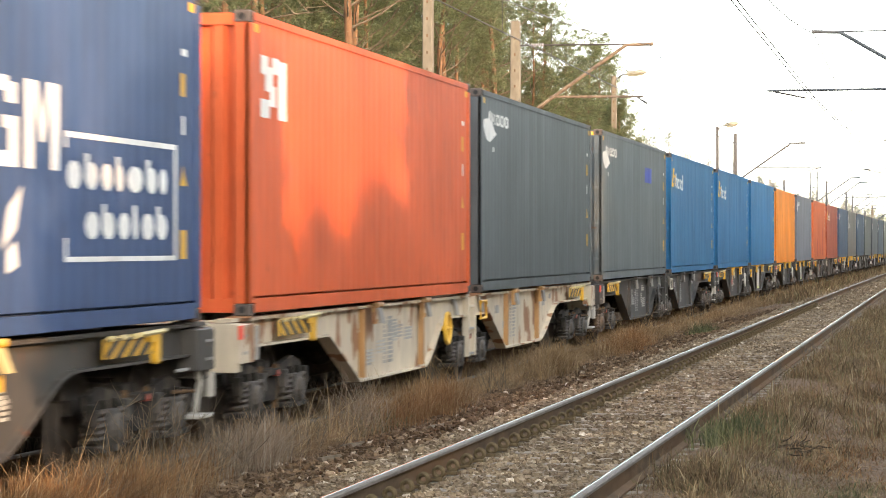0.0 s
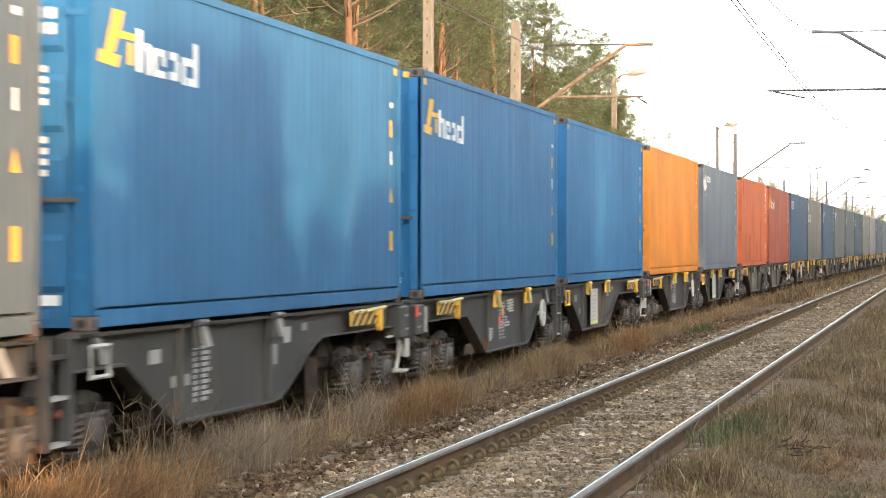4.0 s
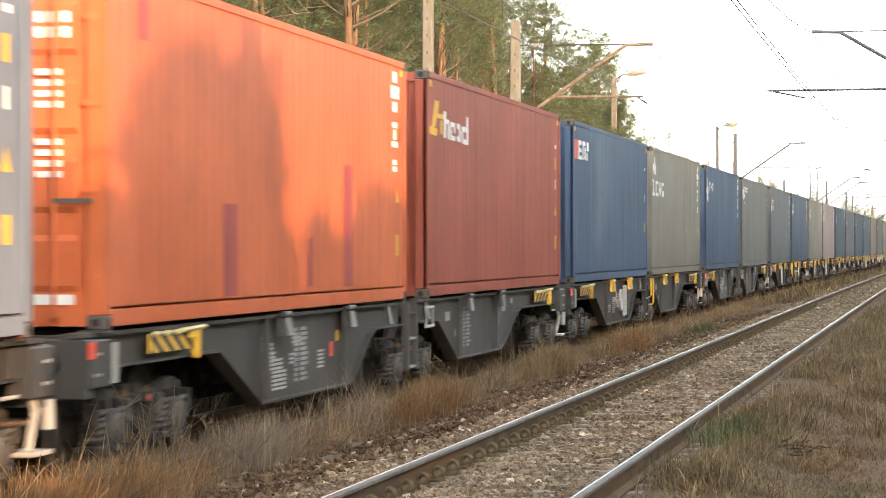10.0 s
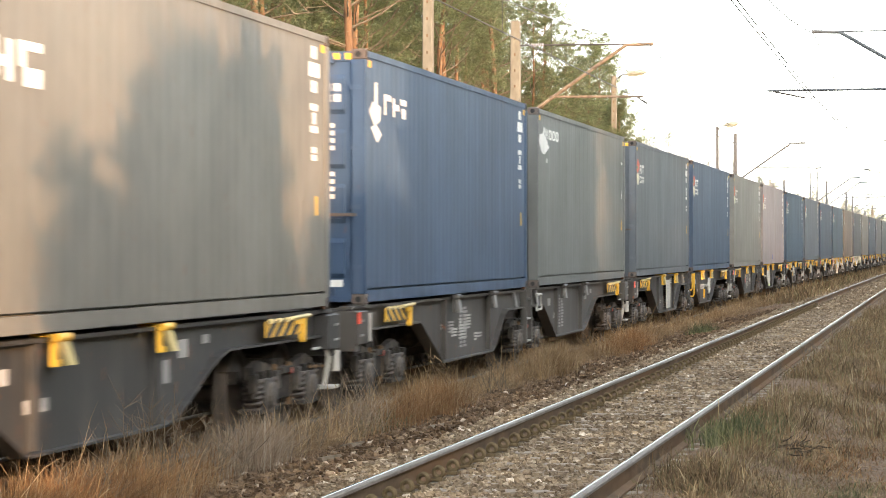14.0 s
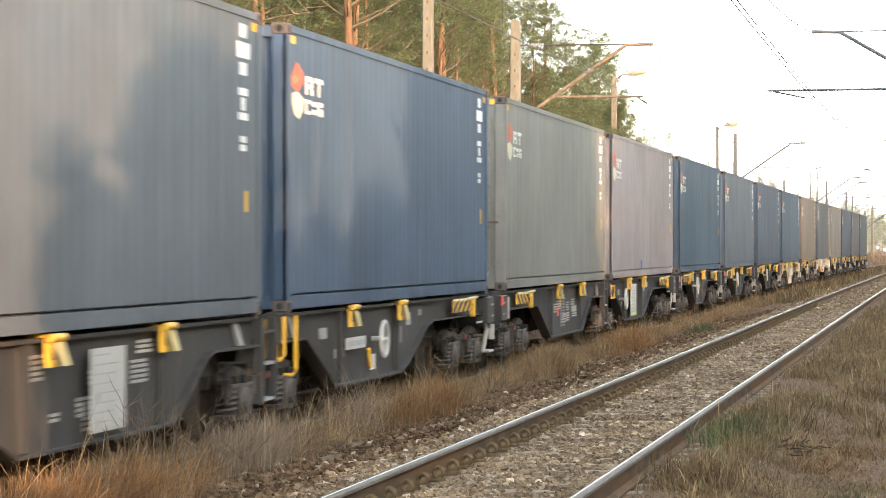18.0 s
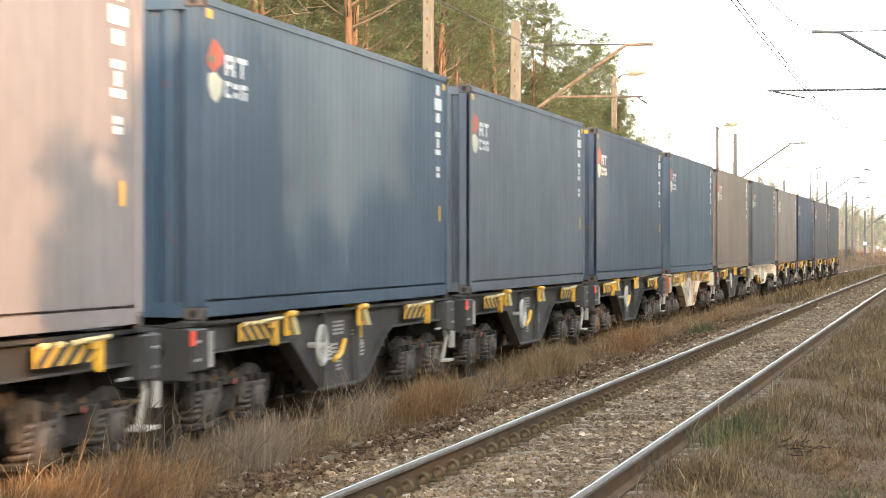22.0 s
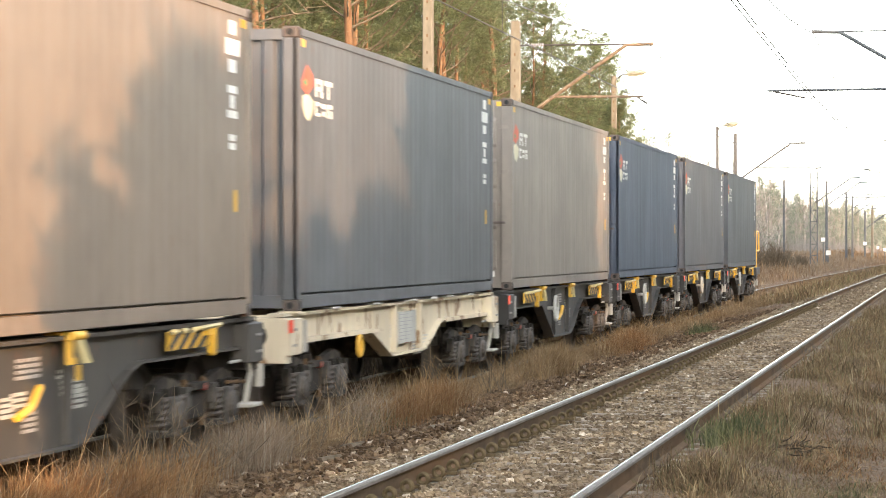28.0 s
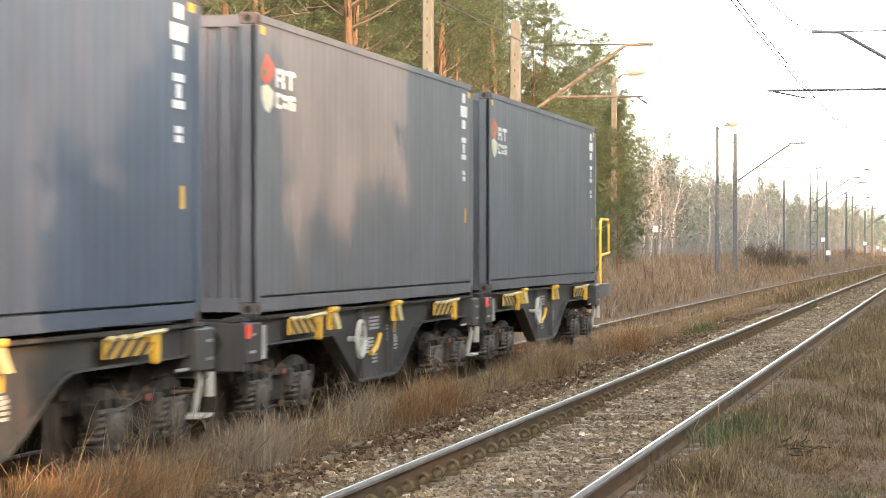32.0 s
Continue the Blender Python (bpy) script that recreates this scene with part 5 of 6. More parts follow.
for bearing, y, z, size in ((1457, 243.0, 2.14, 0.34), (1466, 236.0, 1.0, 0.40), (1531, 342.0, 1.9, 0.40), (1554, 345.0, 1.4, 0.34), (1566, 345.0, 1.12, 0.36)):
    sign_board(ray_x(bearing, y) - bend(y), y, z, size)

# ---- trees ----
def curved(p, d, length, lift, n, rng, wob=0.12):
    pts = [Vector(p)]
    d = Vector(d).normalized()
    for i in range(n):
        d = (d + Vector((rng.uniform(-wob, wob), rng.uniform(-wob, wob), lift / n + rng.uniform(-wob, wob) * 0.6))).normalized()
        pts.append(pts[-1] + d * length / n)
    return pts


def needle_tufts(shape, centres, rng, size, count, slim=0.085):
    verts, faces = [], []
    for c in centres:
        for k in range(count):
            d = Vector((rng.gauss(0, 1), rng.gauss(0, 1), rng.gauss(0.25, 0.8)))
            d.normalize()
            a = d.orthogonal().normalized() * size * slim
            if rng.random() < 0.5:
                a = d.cross(a).normalized() * size * slim
            o = c + Vector((rng.gauss(0, 0.35), rng.gauss(0, 0.35), rng.gauss(0, 0.22))) * size
            n = len(verts)
            verts += [o - a, o + a, o + d * size * rng.uniform(0.7, 1.3)]
            faces.append((n, n + 1, n + 2))
    shape.add(verts, faces)


def pine_meshes(seed, height, clear=0.45, spread=2.6, tufts=520, size=0.25, per=30, slim=0.05, cone=False):
    rng = random.Random(seed)
    trunk, twigs, crown = Shape(), Shape(), Shape()
    n = 12
    lean = Vector((rng.uniform(-0.03, 0.03), rng.uniform(-0.03, 0.03), 1))
    spine = [Vector((0, 0, -0.4))]
    for i in range(n):
        spine.append(spine[-1] + (lean + Vector((rng.uniform(-0.05, 0.05), rng.uniform(-0.05, 0.05), 0))) * (height + 0.4) / n)
    r0 = 0.0085 * height + 0.02
    trunk.tube(spine, [r0 * (1 - 0.88 * (i / n) ** 1.1) for i in range(n + 1)], 9)
    centres = []
    limbs = int(26 + height)
    for k in range(limbs):
        q = clear * 0.7 + (1 - clear * 0.7) * (k + rng.random()) / limbs
        i = min(n - 1, int(q * n))
        p = spine[i].lerp(spine[i + 1], q * n - i)
        az = k * 2.4 + rng.uniform(-0.5, 0.5)
        live = q > clear
        reach = spread * (0.35 + 0.75 * math.sin(math.pi * min(1.0, max(0.0, (1.04 - q) / (1.04 - clear * 0.7)) * 0.85))) * rng.uniform(0.65, 1.15)
        if cone:
            reach = spread * (1.03 - q) * rng.uniform(0.75, 1.1)
        lift = 0.9 if live else rng.uniform(-0.3, 0.6)
        pts = curved(p, (math.cos(az), math.sin(az), 0.15 + 0.5 * q), reach, lift, 5, rng)
        twigs.tube(pts, [0.035 * (1 - 0.8 * j / 5) * (1.3 - 0.6 * q) for j in range(6)], 4, False)
        if not live:
            for j in (2, 3, 4):
                sp = curved(pts[j], (rng.uniform(-1, 1), rng.uniform(-1, 1), rng.uniform(-0.2, 0.7)), reach * 0.4, 0.2, 3, rng)
                twigs.tube(sp, [0.014, 0.011, 0.007, 0.004], 3, False)
            continue
        m = max(3, int(tufts / limbs * (0.6 + 0.8 * reach / spread)))
        for j in range(m):
            a = rng.uniform(0.35, 1.05) * 5
            b = min(4, int(a))
            c = pts[b].lerp(pts[b + 1], min(1.0, a - b)) + Vector((rng.gauss(0, 0.30), rng.gauss(0, 0.30), rng.gauss(0.08, 0.20))) * (0.5 + 0.3 * reach)
            centres.append(c)
    for j in range(max(6, tufts // 40)):
        centres.append(spine[-1] + Vector((rng.gauss(0, 0.25), rng.gauss(0, 0.25), rng.uniform(-0.9, 0.25))))
    needle_tufts(crown, centres, rng, size, per, slim)
    return trunk.mesh("trunk", True), twigs.mesh("branch_work"), crown.mesh("crown")


PINES = [pine_meshes(s, h, c, w, t) for s, h, c, w, t in ((1, 15.5, 0.42, 2.9, 620), (2, 17.0, 0.50, 2.6, 560), (3, 13.5, 0.26, 2.9, 640), (4, 16.0, 0.55, 2.4, 480), (5, 11.5, 0.14, 2.5, 600))]
SHADE = [pine_meshes(s, h, 0.08, w, t, 0.50, 8, 0.085) for s, h, w, t in ((14, 13.0, 2.3, 230), (15, 14.0, 2.1, 210), (16, 12.0, 2.2, 230))]
YOUNG = [pine_meshes(s, h, 0.10, w, t, 0.30, 13, 0.11, True) for s, h, w, t in ((11, 7.0, 1.15, 640), (12, 8.5, 1.35, 760), (13, 6.0, 1.0, 560))]


def plant_pine(x, y, meshes, rot, scale=1.0, label="tall pine with orange bark and ragged green crown", sink=0.0):
    g = ground_z(x, y)
    t = empty("pine_tree", label, "pine tree", "pines beside the line")
    t.matrix_world = Matrix.LocRotScale((x, y, g - sink), Euler((0, 0, rot)), (scale, scale, scale))
    for me, nm, mat in zip(meshes, ("trunk", "branch_work", "crown"), (BARK, BRANCH, NEEDLE)):
        part(nm, me, mat, t)


def build_forest():
    rng = random.Random(5)
    spots = []
    y = 58.0
    while y < 235:
        edge = 17.0 + 0.02 * y + rng.uniform(-1.0, 1.0)
        for row in range(4):
            x = -(edge + row * 3.6 + rng.uniform(-1.2, 1.2))
            yy = y + rng.uniform(-1.5, 1.5)
            ang = math.degrees(math.atan2(-x, yy))
            if 6.7 < ang < 17.0:
                spots.append((x, yy, row))
        y += 3.6 + 0.012 * y
    for x, y, row in spots:
        far = y > 150
        k = rng.choice((0, 2, 4, 2, 4)) if row else rng.choice((0, 1, 2, 3, 2))
        s = rng.uniform(0.85, 1.12) * (0.74 if far else 1.0)
        plant_pine(x, y, PINES[k], rng.uniform(0, 6.28), s)


build_forest()


def build_forest_end():
    """Low bushy pines at the far end of the forest."""
    rng = random.Random(15)
    for k in range(16):
        y = 118 + 5.4 * k + rng.uniform(-2, 2)
        x = -y * math.tan(radians(6.75 + rng.uniform(0, 1.0)))
        plant_pine(x, y, PINES[4], rng.uniform(0, 6.28), rng.uniform(0.5, 0.75), "low bushy pine at the end of the forest")


build_forest_end()


def birch_meshes(seed, height):
    rng = random.Random(seed)
    trunk, twigs = Shape(), Shape()
    n = 9
    spine = curved((0, 0, -0.3), (rng.uniform(-0.12, 0.12), 0.02, 1), height, 0.3, n, rng, 0.09)
    trunk.tube(spine, [0.10 * (1 - 0.9 * i / n) + 0.01 for i in range(n + 1)], 7)
    for k in range(26):
        q = rng.uniform(0.22, 0.97)
        i = min(n - 1, int(q * n))
        az = rng.uniform(0, 6.28)
        ln = (1.1 - q) * height * 0.42 + 0.5
        pts = curved(spine[i], (math.cos(az), math.sin(az), 1.0), ln, 0.5, 5, rng, 0.16)
        (trunk if q < 0.45 else twigs).tube(pts, [0.045 * (1.1 - q), 0.036 * (1.1 - q), 0.026 * (1.1 - q), 0.02 * (1.1 - q), 0.012, 0.006], 4, False)
        for j in range(7):
            b = rng.randrange(1, 6)
            sp = curved(pts[b], (rng.gauss(0, 1), rng.gauss(0, 1), rng.uniform(-0.1, 0.9)), ln * rng.uniform(0.25, 0.5), -0.35, 4, rng, 0.2)
            twigs.tube(sp, [0.012, 0.010, 0.008, 0.006, 0.004], 3, False)
    return trunk.mesh("trunk", True), twigs.mesh("bare_crown")


BIRCHES = [birch_meshes(s, h) for s, h in ((21, 8.5), (22, 10.0), (23, 7.0), (24, 9.0))]


def plant_birch(x, y, k, rot, scale):
    t = empty("birch_tree", "bare birch with a white trunk and fine twigs", "birch tree", "birches at the forest edge")
    t.matrix_world = Matrix.LocRotScale((x, y, ground_z(x, y)), Euler((0, 0, rot)), (scale,) * 3)
    for me, nm, mat in zip(BIRCHES[k], ("trunk", "bare_crown"), (BIRCH, TWIG)):
        part(nm, me, mat, t)


def build_birches():
    rng = random.Random(9)
    for u, y, k, s in ((1137, 152, 0, 0.80), (1150, 158, 1, 0.74), (1164, 168, 2, 0.95), (1190, 185, 3, 0.8), (1278, 220, 0, 0.8),
                       (1305, 228, 1, 0.75), (1320, 250, 3, 0.8), (1352, 262, 2, 1.0), (1375, 280, 0, 0.85)):
        plant_birch(ray_x(u, y), y, k, rng.uniform(0, 6.28), s)


build_birches()


def build_far_woods():
    """Woods in the distance: one object of clumps, one of trunks and twigs."""
    rng = random.Random(31)
    green, bare = Shape(), Shape()
    for k in range(900):
        near = k < 560
        y = 205 + 330 * rng.random() ** 1.3 if near else 520 + 800 * rng.random()
        lane = 19.5 + 0.008 * y
        x = bend(y) - lane - (rng.random() ** 1.5) * (34 if near else 60)
        if math.degrees(math.atan2(-x, y)) > 6.4:
            continue
        g = ground_z(x, y)
        h = rng.uniform(6.5, 9.6)
        big = 1.0 if near else 1.8
        if rng.random() < 0.55:
            n = 60 if near else 34
            cs = [Vector((x + rng.gauss(0, 1.15) * big * (1.15 - i / n), y + rng.gauss(0, 1.1), g + h * (0.12 + 0.90 * (i / n)))) for i in range(n)]
            needle_tufts(green, cs, rng, 0.50 * big, 11, 0.075)
            bare.tube([(x, y, g - 0.5), (x, y, g + h)], [0.15, 0.04], 4, False)
        else:
            sp = curved((x, y, g - 0.3), (0, 0, 1), h * 0.9, 0.2, 5, rng, 0.08)
            bare.tube(sp, [0.12, 0.10, 0.08, 0.06, 0.04, 0.02], 4, False)
            for j in range(18):
                b = rng.randrange(1, 6)
                bare.tube(curved(sp[b], (rng.gauss(0, 1), rng.gauss(0, 1), 1.0), h * 0.24, 0.2, 2, rng, 0.2), [0.035 * big, 0.025 * big, 0.014], 3, False)
    for k in range(260):
        y = 150 + 330 * rng.random()
        x = bend(y) - 15.5 - 0.006 * y - rng.random() * 9
        if math.degrees(math.atan2(-x, y)) > 6.6:
            continue
        g = ground_z(x, y)
        for j in range(14):
            bare.tube(curved((x + rng.gauss(0, 0.5), y, g), (rng.gauss(0, 0.5), 0, 1.0), rng.uniform(0.8, 2.6), 0.1, 3, rng, 0.2), [0.022, 0.018, 0.012, 0.006], 3, False)
    for k in range(210):
        y = 215 + 620 * rng.random()
        x = bend(y) - 30 - 0.012 * y - rng.random() * 22
        if math.degrees(math.atan2(-x, y)) > 6.4:
            continue
        g, h = ground_z(x, y), rng.uniform(7.0, 10.2)
        cs = [Vector((x + rng.gauss(0, 1.5) * (1.15 - i / 40), y + rng.gauss(0, 1.2), g + h * (0.04 + 0.94 * i / 40))) for i in range(40)]
        needle_tufts(green, cs, rng, 0.9, 9, 0.20)
    o = part("far_woods", green, HAZE_GREEN)
    tagged(o, "mixed woods far along the line, paled for haze", "woods", kind="stuff")
    o = part("bare_far_trees", bare, HAZE_BARE)
    tagged(o, "bare trunks and branches of distant trees, greyed for haze", "woods", kind="stuff")


build_far_woods()


def build_shade_trees():
    """Trees on the sunny side behind the camera: they throw the shade that lies on the train and the tracks."""
    rng = random.Random(3)
    d = SUN_DIR

    def from_shadow(y, top, dist, meshes, height, rot):
        p = Vector((FAR_X + 1.22, y, top)) + d * (dist / math.hypot(d.x, d.y))
        g = ground_z(p.x, p.y)
        plant_pine(p.x, p.y, meshes, rot, (p.z - g) / height, "unseen pine on the sunny side of the line")

    # one ragged group whose outline shows on the passing train
    for y, top, k in ((20.3, 1.85, 2), (20.8, 1.35, 0), (21.2, 1.20, 2), (21.75, 2.55, 1), (22.3, 1.8, 0), (22.95, 2.65, 0), (23.4, 2.1, 1), (23.75, 2.85, 2), (24.3, 2.45, 0),
                      (24.95, 3.3, 1), (25.3, 2.7, 2), (25.8, 2.2, 0), (26.4, 1.4, 2), (27.3, 0.9, 0), (28.4, 1.45, 2), (29.4, 1.2, 1), (30.3, 1.8, 1), (31.2, 1.3, 0), (32.0, 1.9, 0), (33.0, 1.6, 2)):
        from_shadow(y, top, 30 + rng.uniform(-1.5, 1.5), YOUNG[k], (7.0, 8.5, 6.0)[k], rng.uniform(0, 6.28))
    y = 34.6
    while y < 50:
        k = rng.randrange(3)
        from_shadow(y, rng.uniform(3.6, 4.8), 34 + rng.uniform(-2, 4), YOUNG[k], (7.0, 8.5, 6.0)[k], rng.uniform(0, 6.28))
        y += 0.72
    y = 54.5
    while y < 330:
        k = rng.randrange(3)
        from_shadow(y, rng.uniform(4.2, 6.0), 58 + rng.uniform(-9, 9), SHADE[k], (13.0, 14.0, 12.0)[k], rng.uniform(0, 6.28))
        y += 1.3 + 0.006 * y

    # tall unseen pines, added further on to keep the sun off the distant woods
    y = 142.0
    while y < 400:
        k = rng.randrange(3)
        plant_pine(24 + rng.uniform(-3, 5) + bend(y), y, SHADE[k], rng.uniform(0, 6.28), rng.uniform(1.55, 1.85), "unseen pine on the sunny side of the line")
        y += 3.6
    # unseen thicket added in front: keeps sun off the near track and the verge
    leaves = Shape()
    spots = []
    for k in range(15000):
        y = -22 + 330 * rng.random()
        x = rng.gauss(7.2, 0.8)
        top = 4.1 + 0.5 * noise.noise(Vector((y * 0.35, 0, 5)))
        spots.append(Vector((x + bend(y), y, ground_z(x + bend(y), y) + top * rng.random() ** 0.8)))
    needle_tufts(leaves, spots, rng, 0.80, 6, 0.13)
    tagged(part("thicket", leaves, NEEDLE), "unseen green thicket that keeps the sun off the near track", "bushes", kind="stuff")


build_shade_trees()


def build_back_thicket():
    """Undergrowth added at the forest's edge, hidden behind the train, to block skylight."""
    rng = random.Random(77)
    leaves = Shape()
    spots = []
    for k in range(5200):
        y = -14 + 108 * rng.random()
        x = rng.gauss(-13.6, 0.7)
        top = 4.3 + 0.6 * noise.noise(Vector((y * 0.35, 0, 15)))
        spots.append(Vector((x, y, ground_z(x, y) + top * rng.random() ** 0.8)))
    needle_tufts(leaves, spots, rng, 0.80, 6, 0.13)
    tagged(part("undergrowth", leaves, NEEDLE), "added undergrowth hidden behind the train to block skylight", "bushes", kind="stuff")


build_back_thicket()


# ---- plants and stones on the ground ----
def blades(name, label, category, material, area, count, height, width, seed, clump=0.25, per=9, lean=0.45):
    """Tufts of bent blades. area(rng) gives a place."""
    rng = np.random.default_rng(seed)
    r2 = random.Random(seed)
    verts = np.zeros((count * per, 7, 3))
    k = 0
    for c in range(count):
        x, y, hs = area(r2)
        g = ground_z(x, y) - 0.03
        az = rng.uniform(0, 6.283, per)
        hh = height * hs * rng.uniform(0.45, 1.15, per)
        ox, oy = rng.normal(0, clump, per), rng.normal(0, clump, per)
        ln = rng.uniform(0.05, lean, per) * hh
        tilt, turn = rng.uniform(0, 0.35) * height, rng.uniform(0, 6.283)
        w = width * rng.uniform(0.6, 1.3, per)
        wa = rng.uniform(0, 6.283, per)
        dx, dy = np.cos(az), np.sin(az)
        wx, wy = np.cos(wa) * w, np.sin(wa) * w
        bx, by = x + ox, y + oy
        drop = 0.42 * np.minimum(1.6, ln / hh)
        q = verts[k:k + per]
        for m, (f, thin) in enumerate(((0.0, 1.0), (0.45, 0.85), (0.78, 0.6), (1.0, 0.0))):
            px = bx + dx * ln * f * f + math.cos(turn) * tilt * f * f
            py = by + dy * ln * f * f + math.sin(turn) * tilt * f * f
            pz = g + hh * (f - drop * f * f * f)
            q[:, min(2 * m, 6)] = np.stack([px - wx * thin, py - wy * thin, pz], 1)
            if m < 3:
                q[:, 2 * m + 1] = np.stack([px + wx * thin, py + wy * thin, pz], 1)
        k += per
    n = count * per
    i = np.arange(n) * 7
    me = bpy.data.meshes.new(name)
    me.from_pydata(verts.reshape(-1, 3).tolist(), [], np.stack([i, i + 1, i + 3, i + 2], 1).tolist() + np.stack([i + 2, i + 3, i + 5, i + 4], 1).tolist() + np.stack([i + 4, i + 5, i + 6], 1).tolist())
    me.materials.append(None)
    tagged(part(name, me, material), label, category, kind="stuff")


def strip(x0, x1, y0, y1, power=1.6, tall=1.0, gaps=True):
    def area(r):
        for k in range(6):
            q = r.random() ** power
            y = y0 + (y1 - y0) * q
            x = r.uniform(x0, x1)
            n = noise.noise(Vector((x * 1.1, y * 0.42, 9.0 + tall)))
            if not gaps or n > 0.0 + r.uniform(-0.12, 0.12):
                break
        patch = 0.55 + 0.9 * (n + 0.35)
        return x + bend(y), y, tall * max(0.35, patch) * r.uniform(0.55, 1.35)
    return area


RUSTY = island_stuff("rusty_grass", [(0.0, (0.235, 0.128, 0.056)), (0.4, (0.165, 0.085, 0.037)), (0.7, (0.32, 0.205, 0.105)), (0.85, (0.080, 0.045, 0.022)), (1.0, (0.44, 0.31, 0.175))], 0.85, 0.25)
# The shade seen beneath the wagons is put into this weed colour.
SHADE_WEED = island_stuff("shade_weeds", [(0.0, (0.030, 0.022, 0.014)), (0.6, (0.062, 0.046, 0.030)), (1.0, (0.10, 0.076, 0.05))], 0.9)


def bare_shrub(x, y, height, stems, seed, thick=1.0):
    rng = random.Random(seed)
    s = Shape()
    g = ground_z(x, y)
    for k in range(stems):
        pts = curved((x + rng.gauss(0, 0.08), y + rng.gauss(0, 0.25), g - 0.03), (rng.gauss(0, 0.25 * max(1.0, thick * 0.4)), rng.gauss(0, 0.5), 1.0), height * rng.uniform(0.55, 1.05), 0.1, 6, rng, 0.16)
        s.tube(pts, [thick * r for r in (0.0055, 0.005, 0.0045, 0.004, 0.003, 0.0025, 0.0015)], 4, False)
        for j in range(5):
            b = rng.randrange(2, 6)
            s.tube(curved(pts[b], (rng.gauss(0, 0.8), rng.gauss(0, 0.8), 0.8), height * rng.uniform(0.12, 0.3), 0.1, 3, rng, 0.2), [thick * r for r in (0.003, 0.0026, 0.002, 0.0012)], 3, False)
    tagged(part("bare_shrub", s, BRANCH), "leafless brown shrub of thin twigs in the grass", "shrub", "bare shrubs by the far track")


def build_plants():
    for x, y, h, n, sd in ((-5.95, 20.6, 1.0, 26, 1), (-6.05, 22.4, 0.7, 16, 2), (-5.9, 18.6, 0.7, 14, 3), (-6.0, 26.0, 0.6, 12, 4), (-5.95, 36.5, 0.6, 14, 5)):
        bare_shrub(x, y, h, n, sd)
    for u, y, h, sd in ((1350, 186, 1.9, 11), (1372, 190, 2.3, 12), (1390, 196, 1.8, 13), (1330, 205, 1.6, 14), (1100, 140, 1.2, 15), (1418, 215, 1.4, 16), (1505, 330, 1.6, 17)):
        bare_shrub(ray_x(u, y), y, h, 90, sd, 4.5)
    blades("dry_grass", "tall rust-brown dry grass beside the far track", "dry grass", STRAW, strip(-6.7, -6.12, 13, 120, 1.8), 1150, 0.42, 0.0042, 1, 0.11, 30, 2.2)
    blades("dry_stalks", "thin straw stalks beside the far track", "dry grass", STRAW, strip(-6.65, -5.95, 13, 90, 1.8, 1.02), 420, 0.60, 0.0036, 21, 0.14, 6, 1.4)
    blades("dead_weeds", "grey-brown dead weeds beside the far track", "dead weeds", BROWN, strip(-6.6, -5.95, 13, 130, 1.7, 1.01), 1500, 0.26, 0.0042, 2, 0.12, 26, 2.8)
    blades("shoulder_weeds", "low tangled weeds on the ballast shoulder", "dead weeds", BROWN, strip(-6.0, -5.1, 14, 90, 1.7, 1.04), 420, 0.10, 0.0030, 22, 0.10, 22, 2.4)
    blades("track_weeds", "short dead weeds between the far rails", "dead weeds", BROWN, strip(-8.4, -6.9, 14, 200), 1500, 0.22, 0.006, 3)
    blades("verge_grass", "flattened dry grass on the verge", "dry grass", VERGE, strip(-1.8, 0.6, 15, 110, 1.6, 1.0, False), 10500, 0.10, 0.0042, 4, 0.14, 20, 3.6)
    blades("verge_straw", "pale straw on the verge", "dry grass", STRAW, strip(-1.6, 0.5, 15, 100, 1.9, 1.03), 1100, 0.12, 0.0032, 5, 0.12, 16, 3.6)
    blades("verge_green", "low green grass on the verge", "grass", SAGE, strip(-1.5, 0.6, 15, 70, 1.5), 400, 0.11, 0.0036, 6, 0.10, 12, 1.4)
    blades("rail_side_grass", "grey-brown grass close beside the near rail", "grass", VERGE, strip(-2.02, -1.55, 15, 75, 1.7, 1.05), 1300, 0.17, 0.0036, 26, 0.07, 14, 0.9)
    blades("back_weeds", "added dead weeds behind the far track, darkened for shade", "dead weeds", SHADE_WEED, strip(-9.6, -8.75, 12, 48, 1.2, 1.07, False), 1300, 0.62, 0.009, 28, 0.16, 14, 0.9)
    blades("verge_stalks", "single pale stalks on the verge", "dry grass", STRAW, strip(-2.15, 0.2, 16, 60, 1.7, 1.06), 220, 0.26, 0.0030, 27, 0.15, 3, 0.8)
    blades("bank_grass", "tawny dry grass on the bank behind the line", "dry grass", BANK, strip(-17.5, -9.9, 60, 330, 1.3), 4200, 0.62, 0.011, 7, 0.25, 14, 0.7)
    blades("bank_weeds", "brown weeds on the bank behind the line", "dead weeds", BROWN, strip(-19, -9.9, 60, 400, 1.3), 2600, 0.75, 0.012, 8, 0.3, 14, 0.7)
    blades("far_verge", "dark weeds beside the line far off", "dead weeds", VERGE, strip(-6.6, -4.6, 95, 420, 1.2), 3000, 0.42, 0.012, 9, 0.4, 8, 0.7)
